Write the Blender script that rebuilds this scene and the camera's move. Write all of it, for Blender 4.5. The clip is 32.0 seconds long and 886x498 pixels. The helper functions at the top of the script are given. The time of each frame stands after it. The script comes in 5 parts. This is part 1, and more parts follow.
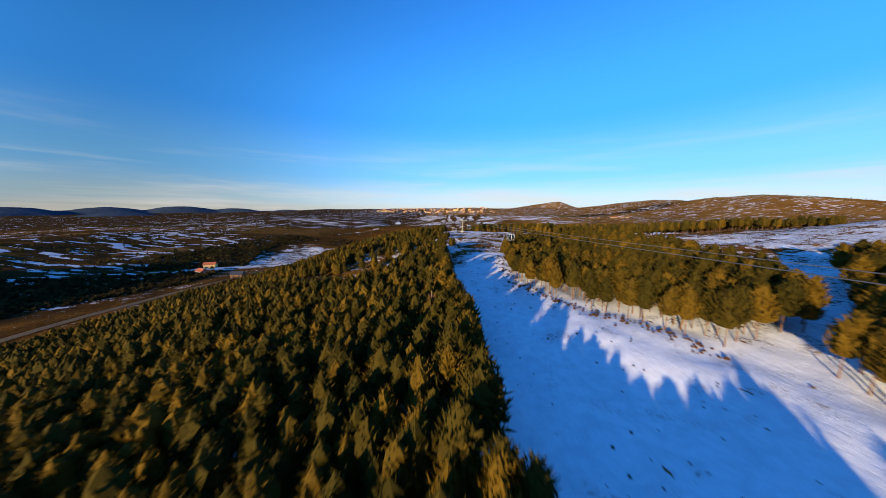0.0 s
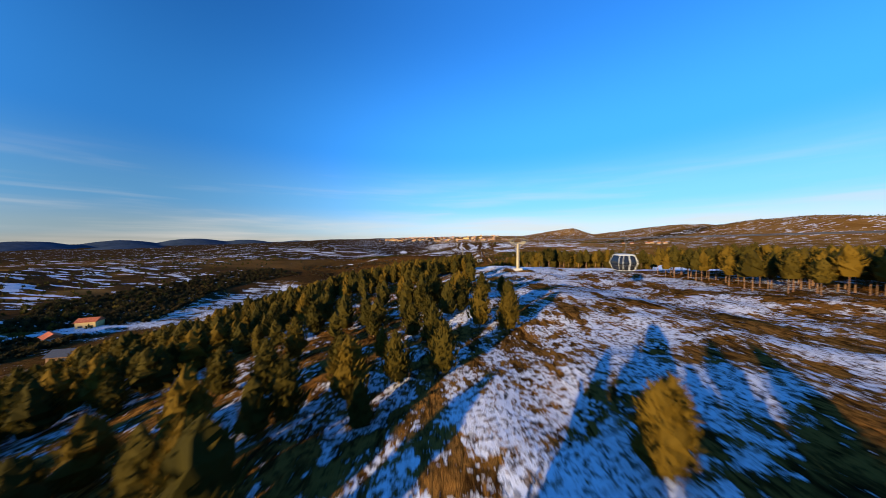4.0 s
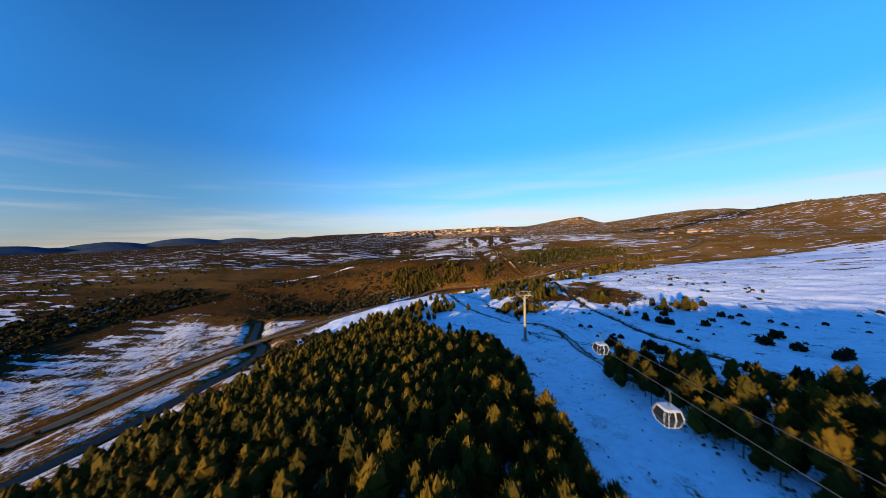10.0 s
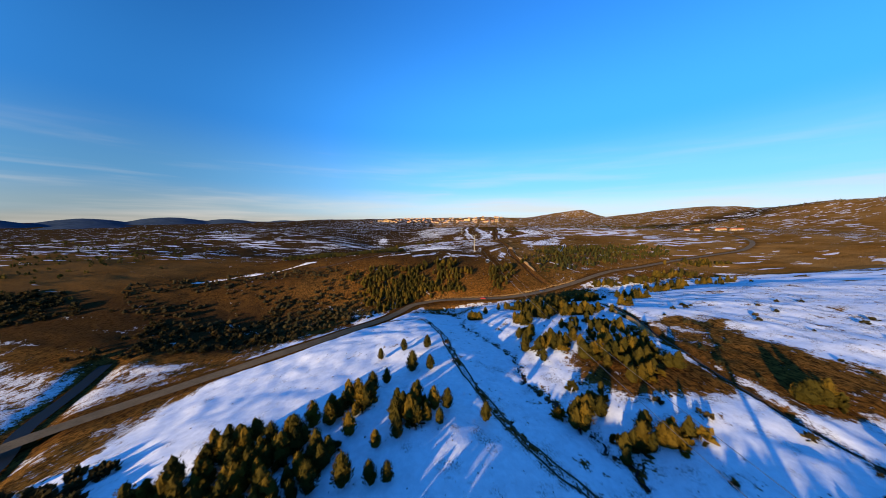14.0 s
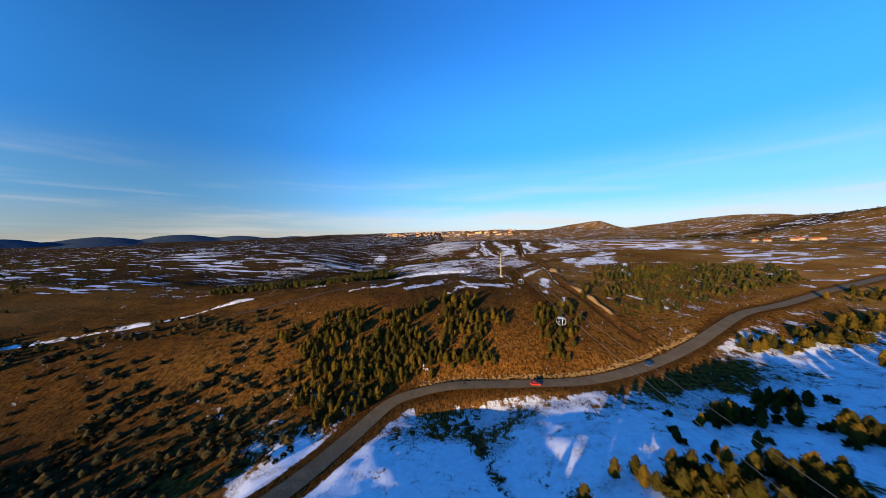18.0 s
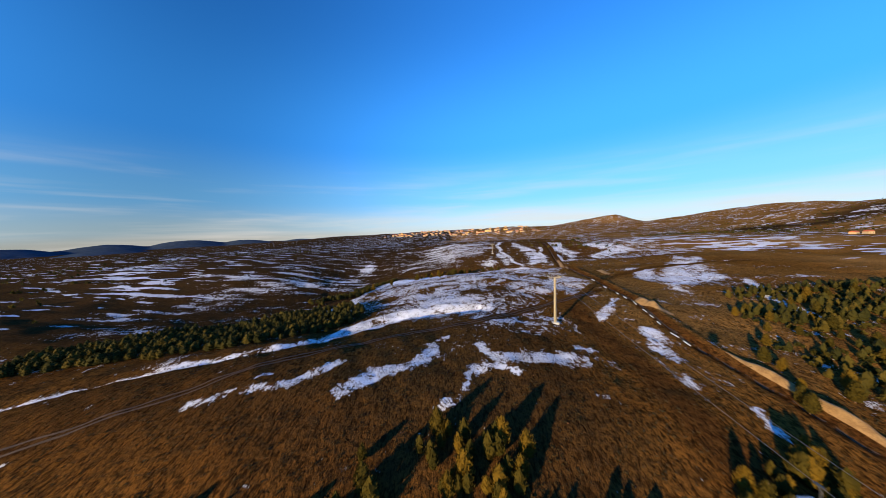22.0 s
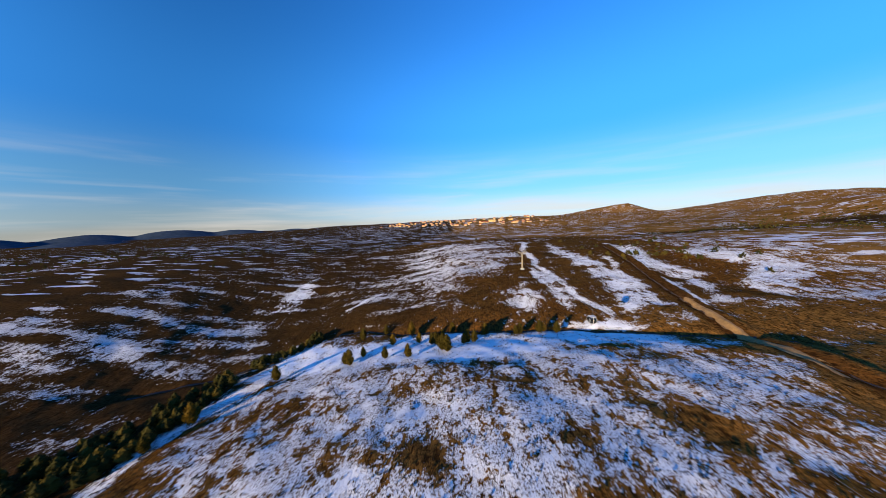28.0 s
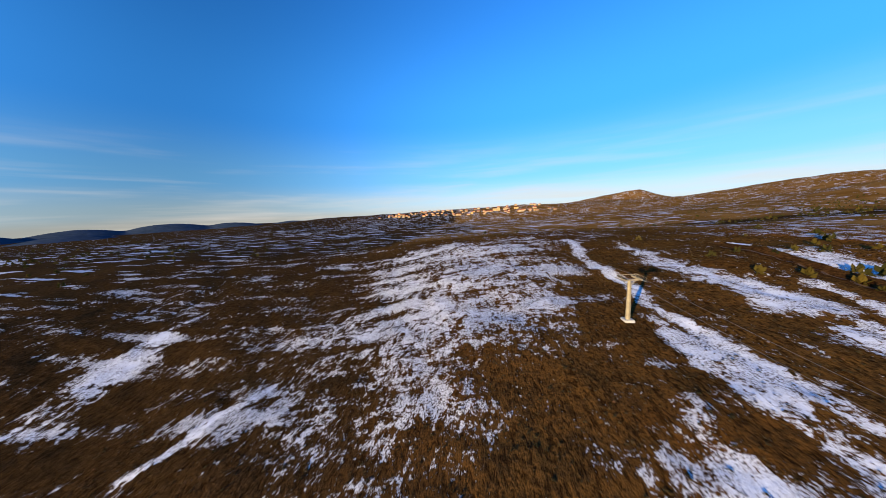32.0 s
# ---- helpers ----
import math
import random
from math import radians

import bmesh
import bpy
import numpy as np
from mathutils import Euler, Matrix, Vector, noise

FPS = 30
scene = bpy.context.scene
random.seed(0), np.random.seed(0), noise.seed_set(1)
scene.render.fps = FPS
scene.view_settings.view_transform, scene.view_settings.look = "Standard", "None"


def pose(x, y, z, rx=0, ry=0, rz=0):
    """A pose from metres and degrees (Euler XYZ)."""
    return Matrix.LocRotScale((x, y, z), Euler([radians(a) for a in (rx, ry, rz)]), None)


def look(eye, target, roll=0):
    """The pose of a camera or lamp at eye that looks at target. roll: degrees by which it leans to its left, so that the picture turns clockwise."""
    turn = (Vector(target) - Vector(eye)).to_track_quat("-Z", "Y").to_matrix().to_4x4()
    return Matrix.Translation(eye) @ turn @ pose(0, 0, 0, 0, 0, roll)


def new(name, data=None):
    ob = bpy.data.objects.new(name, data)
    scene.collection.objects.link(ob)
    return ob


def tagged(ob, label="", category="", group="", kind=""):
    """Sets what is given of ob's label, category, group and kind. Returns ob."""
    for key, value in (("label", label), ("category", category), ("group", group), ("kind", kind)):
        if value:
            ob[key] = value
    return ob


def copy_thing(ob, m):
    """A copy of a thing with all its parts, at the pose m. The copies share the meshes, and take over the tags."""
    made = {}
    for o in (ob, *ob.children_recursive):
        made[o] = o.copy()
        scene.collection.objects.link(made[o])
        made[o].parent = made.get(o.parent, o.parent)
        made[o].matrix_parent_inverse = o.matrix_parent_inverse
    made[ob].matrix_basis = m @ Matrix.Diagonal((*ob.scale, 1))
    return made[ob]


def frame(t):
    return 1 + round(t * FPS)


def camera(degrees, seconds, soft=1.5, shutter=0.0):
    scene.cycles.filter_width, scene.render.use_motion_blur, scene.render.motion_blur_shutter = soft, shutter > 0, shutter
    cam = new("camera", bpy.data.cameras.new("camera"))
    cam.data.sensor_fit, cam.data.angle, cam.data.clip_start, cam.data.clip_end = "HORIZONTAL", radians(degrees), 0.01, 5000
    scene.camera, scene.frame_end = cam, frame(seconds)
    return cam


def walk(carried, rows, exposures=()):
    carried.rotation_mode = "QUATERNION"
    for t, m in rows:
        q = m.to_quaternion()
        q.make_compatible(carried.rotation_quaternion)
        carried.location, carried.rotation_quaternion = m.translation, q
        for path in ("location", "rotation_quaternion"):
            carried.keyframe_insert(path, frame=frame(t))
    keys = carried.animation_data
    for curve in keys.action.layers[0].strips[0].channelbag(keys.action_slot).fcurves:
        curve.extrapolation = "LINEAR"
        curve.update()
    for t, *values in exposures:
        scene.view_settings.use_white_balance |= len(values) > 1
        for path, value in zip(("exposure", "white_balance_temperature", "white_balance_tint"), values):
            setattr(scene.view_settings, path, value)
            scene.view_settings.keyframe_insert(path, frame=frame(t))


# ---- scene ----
cam = camera(118.0, 32.0, soft=0.7, shutter=0.35)
PATH = [  # seconds, place, yaw, pitch, roll
    (0.0, 0.12, -0.11, 100.03, -1.91, -8.33, -0.35),
    (0.5, 0.21, 16.53, 98.98, -0.97, -8.00, -1.11),
    (1.0, 0.23, 33.05, 97.92, -0.72, -7.35, -1.67),
    (1.5, 0.13, 49.29, 96.86, -0.68, -6.52, -1.95),
    (2.0, -0.17, 65.07, 95.79, -0.46, -5.66, -1.89),
    (2.5, -0.68, 80.31, 94.76, -0.38, -4.78, -1.34),
    (3.0, -1.24, 95.29, 93.95, -0.37, -3.67, -0.45),
    (3.5, -1.65, 110.12, 93.49, -0.17, -2.76, 0.21),
    (4.0, -1.83, 124.12, 93.28, 0.11, -2.13, 0.46),
    (4.5, -1.45, 136.82, 93.11, 0.32, -1.62, 0.76),
    (6.5, -6.66, 192.12, 99.00, 1.37, -1.86, 2.06),
    (7.0, -5.26, 205.38, 99.60, 1.83, -2.03, 2.38),
    (7.5, -4.04, 219.77, 99.99, 2.26, -2.22, 2.63),
    (8.0, -3.02, 234.28, 100.12, 2.51, -2.36, 2.74),
    (8.5, -2.42, 248.23, 100.11, 2.54, -2.53, 2.81),
    (9.0, -2.14, 261.19, 100.16, 2.04, -2.81, 2.68),
    (9.5, -2.16, 273.27, 100.37, 1.24, -3.29, 2.37),
    (10.0, -2.51, 285.19, 100.58, 0.39, -3.81, 2.00),
    (10.5, -2.87, 297.33, 100.66, -0.26, -4.39, 1.70),
    (11.0, -3.02, 309.84, 100.51, -0.78, -5.01, 1.41),
    (11.5, -3.00, 322.69, 100.13, -1.23, -5.53, 1.10),
    (12.0, -2.87, 335.91, 99.60, -1.43, -5.86, 0.91),
    (12.5, -2.55, 349.22, 99.09, -1.28, -6.04, 0.73),
    (13.0, -1.82, 362.02, 98.72, -0.97, -6.15, 0.57),
    (13.5, -0.96, 374.64, 98.53, -0.60, -6.24, 0.36),
    (14.0, -0.18, 387.26, 98.46, -0.16, -6.23, -0.03),
    (14.5, 0.52, 400.03, 98.42, 0.30, -6.06, -0.34),
    (16.5, 1.27, 454.37, 96.26, 1.42, -4.15, 0.09),
    (17.0, 0.85, 469.32, 95.98, 1.68, -3.78, 0.29),
    (17.5, 0.61, 484.31, 95.74, 1.93, -3.51, 0.45),
    (18.0, 0.50, 499.21, 95.61, 2.10, -3.27, 0.79),
    (18.5, 0.44, 513.77, 95.75, 2.22, -3.18, 1.03),
    (19.0, 0.57, 527.92, 96.27, 2.42, -3.16, 1.34),
    (19.5, 0.85, 541.92, 97.03, 2.62, -3.19, 1.66),
    (20.0, 1.32, 555.67, 97.78, 2.87, -3.36, 1.91),
    (20.5, 1.77, 569.34, 98.36, 3.17, -3.37, 2.03),
    (21.0, 2.04, 583.15, 98.76, 3.52, -3.44, 2.09),
    (21.5, 2.04, 596.88, 99.05, 3.75, -3.51, 2.15),
    (22.0, 1.98, 610.53, 99.35, 3.92, -3.55, 2.29),
    (22.5, 1.95, 624.15, 99.74, 4.08, -3.60, 2.52),
    (23.0, 1.91, 637.75, 100.23, 4.13, -3.62, 3.00),
    (23.5, 1.98, 651.25, 100.68, 3.99, -3.74, 3.28),
    (24.0, 2.17, 664.64, 101.03, 3.76, -4.00, 3.32),
    (24.5, 2.51, 678.10, 101.40, 3.73, -4.42, 3.08),
    (26.5, 1.24, 735.36, 103.38, 4.10, -5.28, 2.36),
    (27.0, 1.31, 748.65, 103.92, 4.18, -5.52, 2.34),
    (27.5, 1.28, 762.09, 104.37, 4.22, -5.74, 2.30),
    (28.0, 1.21, 775.75, 104.65, 4.29, -5.82, 2.21),
    (28.5, 1.25, 789.69, 104.73, 4.49, -6.00, 2.25),
    (29.0, 1.16, 804.02, 104.60, 4.65, -6.18, 2.44),
    (29.5, 0.57, 818.81, 104.31, 4.70, -6.28, 2.56),
    (30.0, -0.22, 833.81, 103.91, 4.75, -6.54, 2.69),
    (30.5, -0.66, 848.97, 103.43, 4.93, -6.83, 2.91),
    (31.0, -0.99, 863.78, 102.89, 5.17, -7.24, 2.88),
    (31.5, -1.39, 878.16, 102.32, 5.27, -7.67, 2.78),
    (32.0, -1.80, 892.45, 101.74, 4.78, -7.91, 2.94),
]
walk(cam, [(t, pose(x, y, z, 90 + pitch, roll, yaw)) for t, x, y, z, yaw, pitch, roll in PATH],
     [(0.0, 1.0), (27.0, 1.0), (32.0, 1.0)])

# ---- sky and sun: low winter sun behind the flight, to the left ----
SUN_UP, SUN_TURN = 8.6, 217.5
world = bpy.data.worlds.new("sky")
scene.world = world
world.use_nodes = True
wt = world.node_tree
wt.nodes.clear()


def wnode(kind, **values):
    n = wt.nodes.new(kind)
    for key, value in values.items():
        n.inputs[key].default_value = value
    return n


sky = wt.nodes.new("ShaderNodeTexSky")
sky.sky_type, sky.sun_disc = "NISHITA", False
sky.sun_elevation, sky.sun_rotation = radians(SUN_UP), radians(SUN_TURN)
sky.altitude, sky.air_density, sky.dust_density, sky.ozone_density = 900, 1.0, 0.6, 3.0
vivid = wnode("ShaderNodeHueSaturation", Saturation=1.3, Value=1.0)
wt.links.new(sky.outputs[0], vivid.inputs["Color"])
# the deep blue of the cold air, paling towards the horizon
air = wt.nodes.new("ShaderNodeTexCoord")
rise = wt.nodes.new("ShaderNodeSeparateXYZ")
wt.links.new(air.outputs["Generated"], rise.inputs[0])
ramp = wt.nodes.new("ShaderNodeValToRGB")
ramp.color_ramp.interpolation = "EASE"
stops = ((0.0, (0.40, 0.43, 0.45)), (0.03, (0.33, 0.46, 0.60)), (0.12, (0.14, 0.40, 0.76)), (0.30, (0.045, 0.29, 0.86)), (0.66, (0.024, 0.168, 0.60)))
for k, (at, c) in enumerate(stops):
    e = ramp.color_ramp.elements[k] if k < 2 else ramp.color_ramp.elements.new(at)
    e.position, e.color = at, (*c, 1)
wt.links.new(rise.outputs[2], ramp.inputs[0])
# brighter towards and away from the sun than across it
sun_way = wt.nodes.new("ShaderNodeVectorMath")
sun_way.operation = "DOT_PRODUCT"
sun_way.inputs[1].default_value = (math.sin(radians(SUN_TURN)), math.cos(radians(SUN_TURN)), 0.2)
wt.links.new(air.outputs["Generated"], sun_way.inputs[0])
square = wt.nodes.new("ShaderNodeMath")
square.operation = "MULTIPLY"
wt.links.new(sun_way.outputs["Value"], square.inputs[0])
wt.links.new(sun_way.outputs["Value"], square.inputs[1])
lobe = wt.nodes.new("ShaderNodeMath")
lobe.operation = "SQRT"
wt.links.new(square.outputs[0], lobe.inputs[0])
gain = wt.nodes.new("ShaderNodeMapRange")
gain.interpolation_type = "SMOOTHSTEP"
gain.inputs[1].default_value, gain.inputs[2].default_value, gain.inputs[3].default_value, gain.inputs[4].default_value = 0.0, 0.92, 3.0, 7.7
wt.links.new(lobe.outputs[0], gain.inputs[0])
scaled = wt.nodes.new("ShaderNodeVectorMath")
scaled.operation = "SCALE"
wt.links.new(gain.outputs[0], scaled.inputs["Scale"])
wt.links.new(ramp.outputs[0], scaled.inputs[0])
deep = wt.nodes.new("ShaderNodeMix")
deep.data_type = "RGBA"
deep.inputs[0].default_value = 0.85
wt.links.new(vivid.outputs[0], deep.inputs[6])
wt.links.new(scaled.outputs[0], deep.inputs[7])
# thin high cloud: long streaks, denser low over the horizon
where = wt.nodes.new("ShaderNodeTexCoord")
split = wt.nodes.new("ShaderNodeSeparateXYZ")
wt.links.new(where.outputs["Generated"], split.inputs[0])
stretch = wt.nodes.new("ShaderNodeMapping")
stretch.inputs["Scale"].default_value = (1.0, 1.0, 12.0)
stretch.inputs["Rotation"].default_value = (0.02, -0.02, 0.4)
wt.links.new(where.outputs["Generated"], stretch.inputs["Vector"])
streak = wnode("ShaderNodeTexNoise", Scale=1.7, Detail=4.0, Roughness=0.55, Distortion=0.25)
wt.links.new(stretch.outputs[0], streak.inputs["Vector"])
thin = wt.nodes.new("ShaderNodeMapRange")
thin.interpolation_type = "SMOOTHSTEP"
thin.inputs[1].default_value, thin.inputs[2].default_value, thin.inputs[4].default_value = 0.44, 0.80, 0.62
wt.links.new(streak.outputs[0], thin.inputs[0])
low = wt.nodes.new("ShaderNodeMapRange")
low.inputs[1].default_value, low.inputs[2].default_value = 0.04, 0.24
low.inputs[3].default_value, low.inputs[4].default_value = 1.0, 0.0
wt.links.new(split.outputs[2], low.inputs[0])
veil = wt.nodes.new("ShaderNodeMath")
veil.operation = "MULTIPLY"
wt.links.new(thin.outputs[0], veil.inputs[0])
wt.links.new(low.outputs[0], veil.inputs[1])
cloud = wt.nodes.new("ShaderNodeMix")
cloud.data_type = "RGBA"
cloud.inputs[7].default_value = (3.5, 3.2, 2.9, 1)
wt.links.new(veil.outputs[0], cloud.inputs[0])
wt.links.new(deep.outputs[2], cloud.inputs[6])
back = wnode("ShaderNodeBackground", Strength=0.12)
wt.links.new(cloud.outputs[2], back.inputs[0])
wout = wt.nodes.new("ShaderNodeOutputWorld")
wt.links.new(back.outputs[0], wout.inputs[0])

lamp = bpy.data.lights.new("sun", "SUN")
lamp.energy, lamp.angle, lamp.color = 5.0, radians(0.6), (1.0, 0.76, 0.43)
sun = new("sun", lamp)
su, st = radians(SUN_UP), radians(SUN_TURN)
sun_from = Vector((math.sin(st) * math.cos(su), math.cos(st) * math.cos(su), math.sin(su)))
sun.matrix_world = look(sun_from * 500 + Vector((0, 400, 0)), (0, 400, 0))

# ---- materials ----
def nodes_of(name, rough=0.9, metal=0.0, spec=0.2):
    m = bpy.data.materials.new(name)
    m.use_nodes = True
    t = m.node_tree
    b = t.nodes["Principled BSDF"]
    b.inputs["Roughness"].default_value, b.inputs["Metallic"].default_value = rough, metal
    b.inputs["Specular IOR Level"].default_value = spec
    return m, t, b


def link(t, a, b):
    t.links.new(a, b)


def noise_at(t, scale, detail=4.0, rough=0.55, stretch=(1, 1, 1), distort=0.0):
    """Noise in world metres."""
    g, mp, n = t.nodes.new("ShaderNodeNewGeometry"), t.nodes.new("ShaderNodeMapping"), t.nodes.new("ShaderNodeTexNoise")
    mp.inputs["Scale"].default_value = stretch
    n.inputs["Scale"].default_value, n.inputs["Detail"].default_value = scale, detail
    n.inputs["Roughness"].default_value, n.inputs["Distortion"].default_value = rough, distort
    link(t, g.outputs["Position"], mp.inputs["Vector"])
    link(t, mp.outputs[0], n.inputs["Vector"])
    return n.outputs[0]


def math_of(t, op, a, b=None, c=None):
    n = t.nodes.new("ShaderNodeMath")
    n.operation = op
    for i, v in enumerate((a, b, c)):
        if v is None:
            continue
        if isinstance(v, (int, float)):
            n.inputs[i].default_value = v
        else:
            link(t, v, n.inputs[i])
    return n.outputs[0]


def span(t, v, lo, hi, to0=0.0, to1=1.0):
    n = t.nodes.new("ShaderNodeMapRange")
    n.interpolation_type = "SMOOTHSTEP"
    for i, k in ((1, lo), (2, hi), (3, to0), (4, to1)):
        n.inputs[i].default_value = k
    link(t, v, n.inputs[0])
    return n.outputs[0]


def blend(t, f, a, b):
    n = t.nodes.new("ShaderNodeMix")
    n.data_type = "RGBA"
    for i, v in ((0, f), (6, a), (7, b)):
        if isinstance(v, tuple):
            n.inputs[i].default_value = (*v, 1)
        elif isinstance(v, (int, float)):
            n.inputs[i].default_value = v
        else:
            link(t, v, n.inputs[i])
    return n.outputs[2]


def bump(t, b, height, strength=0.4, distance=0.1):
    n = t.nodes.new("ShaderNodeBump")
    n.inputs["Strength"].default_value, n.inputs["Distance"].default_value = strength, distance
    link(t, height, n.inputs["Height"])
    link(t, n.outputs[0], b.inputs["Normal"])


def attribute(t, name):
    n = t.nodes.new("ShaderNodeAttribute")
    n.attribute_name = name
    return n.outputs["Fac"]


def plain(name, a, b, scale=1.0, rough=0.85, metal=0.0, spec=0.2, relief=0.2):
    """A surface that varies between two colours at two scales."""
    m, t, s = nodes_of(name, rough, metal, spec)
    n1, n2 = noise_at(t, scale, 4), noise_at(t, scale * 7, 3)
    f = math_of(t, "MULTIPLY_ADD", n2, 0.5, math_of(t, "MULTIPLY", n1, 0.5))
    link(t, blend(t, span(t, f, 0.36, 0.64), a, b), s.inputs["Base Color"])
    bump(t, s, f, relief, 0.3 / scale)
    return m


def ground_material():
    m, t, s = nodes_of("winter_ground", 0.92, 0, 0.0)
    big, mid, fine, grain = noise_at(t, 0.014, 5), blend(t, math_of(t, "MAXIMUM", attribute(t, "shrub_shade"), attribute(t, "open")), noise_at(t, 0.10, 6, 0.62, (0.95, 1.0, 1)), noise_at(t, 0.075, 4, 0.5, (0.35, 1.5, 1))), noise_at(t, 0.55, 5, 0.65), noise_at(t, 3.2, 4, 0.7)
    # dry grass, dark heather, bare earth
    grass = blend(t, span(t, big, 0.35, 0.65), (0.180, 0.070, 0.013), (0.215, 0.102, 0.023))
    grass = blend(t, span(t, fine, 0.42, 0.66), grass, (0.042, 0.019, 0.005))
    grass = blend(t, span(t, mid, 0.50, 0.70, 0, 0.8), grass, (0.040, 0.014, 0.004))
    grass = blend(t, span(t, grain, 0.45, 0.75, 0, 0.55), grass, (0.17, 0.085, 0.02))
    grass = blend(t, math_of(t, "MULTIPLY", attribute(t, "open"), 0.8), grass, blend(t, span(t, big, 0.35, 0.65), (0.16, 0.074, 0.016), (0.25, 0.13, 0.038)))
    earth = blend(t, span(t, fine, 0.35, 0.65), (0.055, 0.021, 0.006), (0.11, 0.048, 0.013))
    grass = blend(t, attribute(t, "bare"), grass, earth)
    # dark scrub colour, also painted where slopes and valley lie in shade
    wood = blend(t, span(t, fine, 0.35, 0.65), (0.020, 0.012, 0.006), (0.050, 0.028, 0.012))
    grass = blend(t, attribute(t, "shrub_shade"), grass, wood)
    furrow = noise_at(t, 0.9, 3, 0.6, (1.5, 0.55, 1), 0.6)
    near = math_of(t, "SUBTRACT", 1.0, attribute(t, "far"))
    # shade down in the furrows, painted near black; the bump sinks them too
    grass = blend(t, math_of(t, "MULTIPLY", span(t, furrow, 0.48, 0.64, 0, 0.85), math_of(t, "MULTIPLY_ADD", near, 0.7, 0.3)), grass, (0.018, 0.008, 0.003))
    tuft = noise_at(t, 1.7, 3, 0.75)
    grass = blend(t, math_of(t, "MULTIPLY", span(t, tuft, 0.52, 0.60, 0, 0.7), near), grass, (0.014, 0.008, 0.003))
    # snow lies where the cover is high, thinner where tufts stand through it
    cover = attribute(t, "snow")
    ragged = math_of(t, "ADD", math_of(t, "MULTIPLY", math_of(t, "SUBTRACT", mid, 0.5), math_of(t, "MULTIPLY_ADD", near, -0.7, 2.6)), math_of(t, "MULTIPLY", math_of(t, "SUBTRACT", fine, 0.5), math_of(t, "MULTIPLY_ADD", near, 0.8, 0.3)))
    ragged = math_of(t, "ADD", ragged, math_of(t, "MULTIPLY", math_of(t, "SUBTRACT", tuft, 0.5), math_of(t, "MULTIPLY", near, 1.0)))
    drift = noise_at(t, 0.22, 5, 0.7, (1.25, 0.55, 1), 0.8)
    ragged = math_of(t, "ADD", ragged, math_of(t, "MULTIPLY", math_of(t, "SUBTRACT", drift, 0.5), math_of(t, "MULTIPLY_ADD", near, 0.9, 0.3)))
    depth = math_of(t, "ADD", cover, ragged)
    lies = math_of(t, "MULTIPLY", span(t, depth, 0.49, 0.54), span(t, math_of(t, "ADD", cover, math_of(t, "MULTIPLY", grain, 0.35)), 0.45, 0.95, 0.72, 1.0))
    poke = math_of(t, "MULTIPLY", span(t, noise_at(t, 2.3, 3, 0.7), 0.50, 0.57), span(t, math_of(t, "ADD", cover, math_of(t, "MULTIPLY", math_of(t, "SUBTRACT", noise_at(t, 0.16, 3, 0.6), 0.5), 1.6)), 0.92, 0.50, 0, 0.9))
    lies = math_of(t, "MULTIPLY", lies, math_of(t, "SUBTRACT", 1.0, math_of(t, "MULTIPLY", poke, near)))
    white = blend(t, span(t, fine, 0.3, 0.7), (0.61, 0.63, 0.68), (0.73, 0.75, 0.80))
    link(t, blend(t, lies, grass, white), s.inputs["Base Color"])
    link(t, math_of(t, "MULTIPLY_ADD", lies, -0.3, 0.93), s.inputs["Roughness"])
    h = math_of(t, "ADD", math_of(t, "MULTIPLY", grain, 0.35), math_of(t, "MULTIPLY_ADD", fine, 0.8, math_of(t, "MULTIPLY", lies, 0.35)))
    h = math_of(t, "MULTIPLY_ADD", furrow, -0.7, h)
    h = math_of(t, "MULTIPLY", h, math_of(t, "MULTIPLY_ADD", lies, -0.82, 1.0))
    bump(t, s, h, 0.9, 0.6)
    return m


def foliage(name, dark, light, gold):
    m, t, s = nodes_of(name, 0.8, 0, 0.06)
    g, o = t.nodes.new("ShaderNodeNewGeometry"), t.nodes.new("ShaderNodeObjectInfo")
    tint = math_of(t, "FRACT", math_of(t, "ADD", attribute(t, "tint"), o.outputs["Random"]))
    c = blend(t, span(t, g.outputs["Random Per Island"], 0.0, 1.0, 0.22, 0.72), dark, light)
    c = blend(t, span(t, tint, 0.45, 1.0, 0, 0.75), c, gold)
    c = blend(t, span(t, noise_at(t, 0.05, 3), 0.4, 0.65, 0, 0.25), c, dark)
    link(t, c, s.inputs["Base Color"])
    s.inputs["Subsurface Weight"].default_value = 0.0
    thin_leaf = t.nodes.new("ShaderNodeBsdfTranslucent")
    link(t, c, thin_leaf.inputs[0])
    mix = t.nodes.new("ShaderNodeMixShader")
    mix.inputs[0].default_value = 0.3
    link(t, s.outputs[0], mix.inputs[1])
    link(t, thin_leaf.outputs[0], mix.inputs[2])
    link(t, mix.outputs[0], t.nodes["Material Output"].inputs[0])
    return m


GROUND = ground_material()
PINE = foliage("pine_needles", (0.026, 0.023, 0.004), (0.080, 0.056, 0.008), (0.165, 0.092, 0.009))
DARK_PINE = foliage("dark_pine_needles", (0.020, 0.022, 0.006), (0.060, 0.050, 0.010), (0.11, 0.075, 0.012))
SCRUB = foliage("dark_scrub", (0.022, 0.020, 0.009), (0.055, 0.042, 0.016), (0.09, 0.055, 0.018))
TWIGS = foliage("bare_twigs", (0.10, 0.05, 0.025), (0.17, 0.085, 0.04), (0.20, 0.09, 0.035))
DRY_GRASS = foliage("dry_grass", (0.040, 0.026, 0.011), (0.078, 0.050, 0.020), (0.10, 0.062, 0.023))
BARK = plain("bark", (0.10, 0.055, 0.03), (0.20, 0.11, 0.06), 2.0)
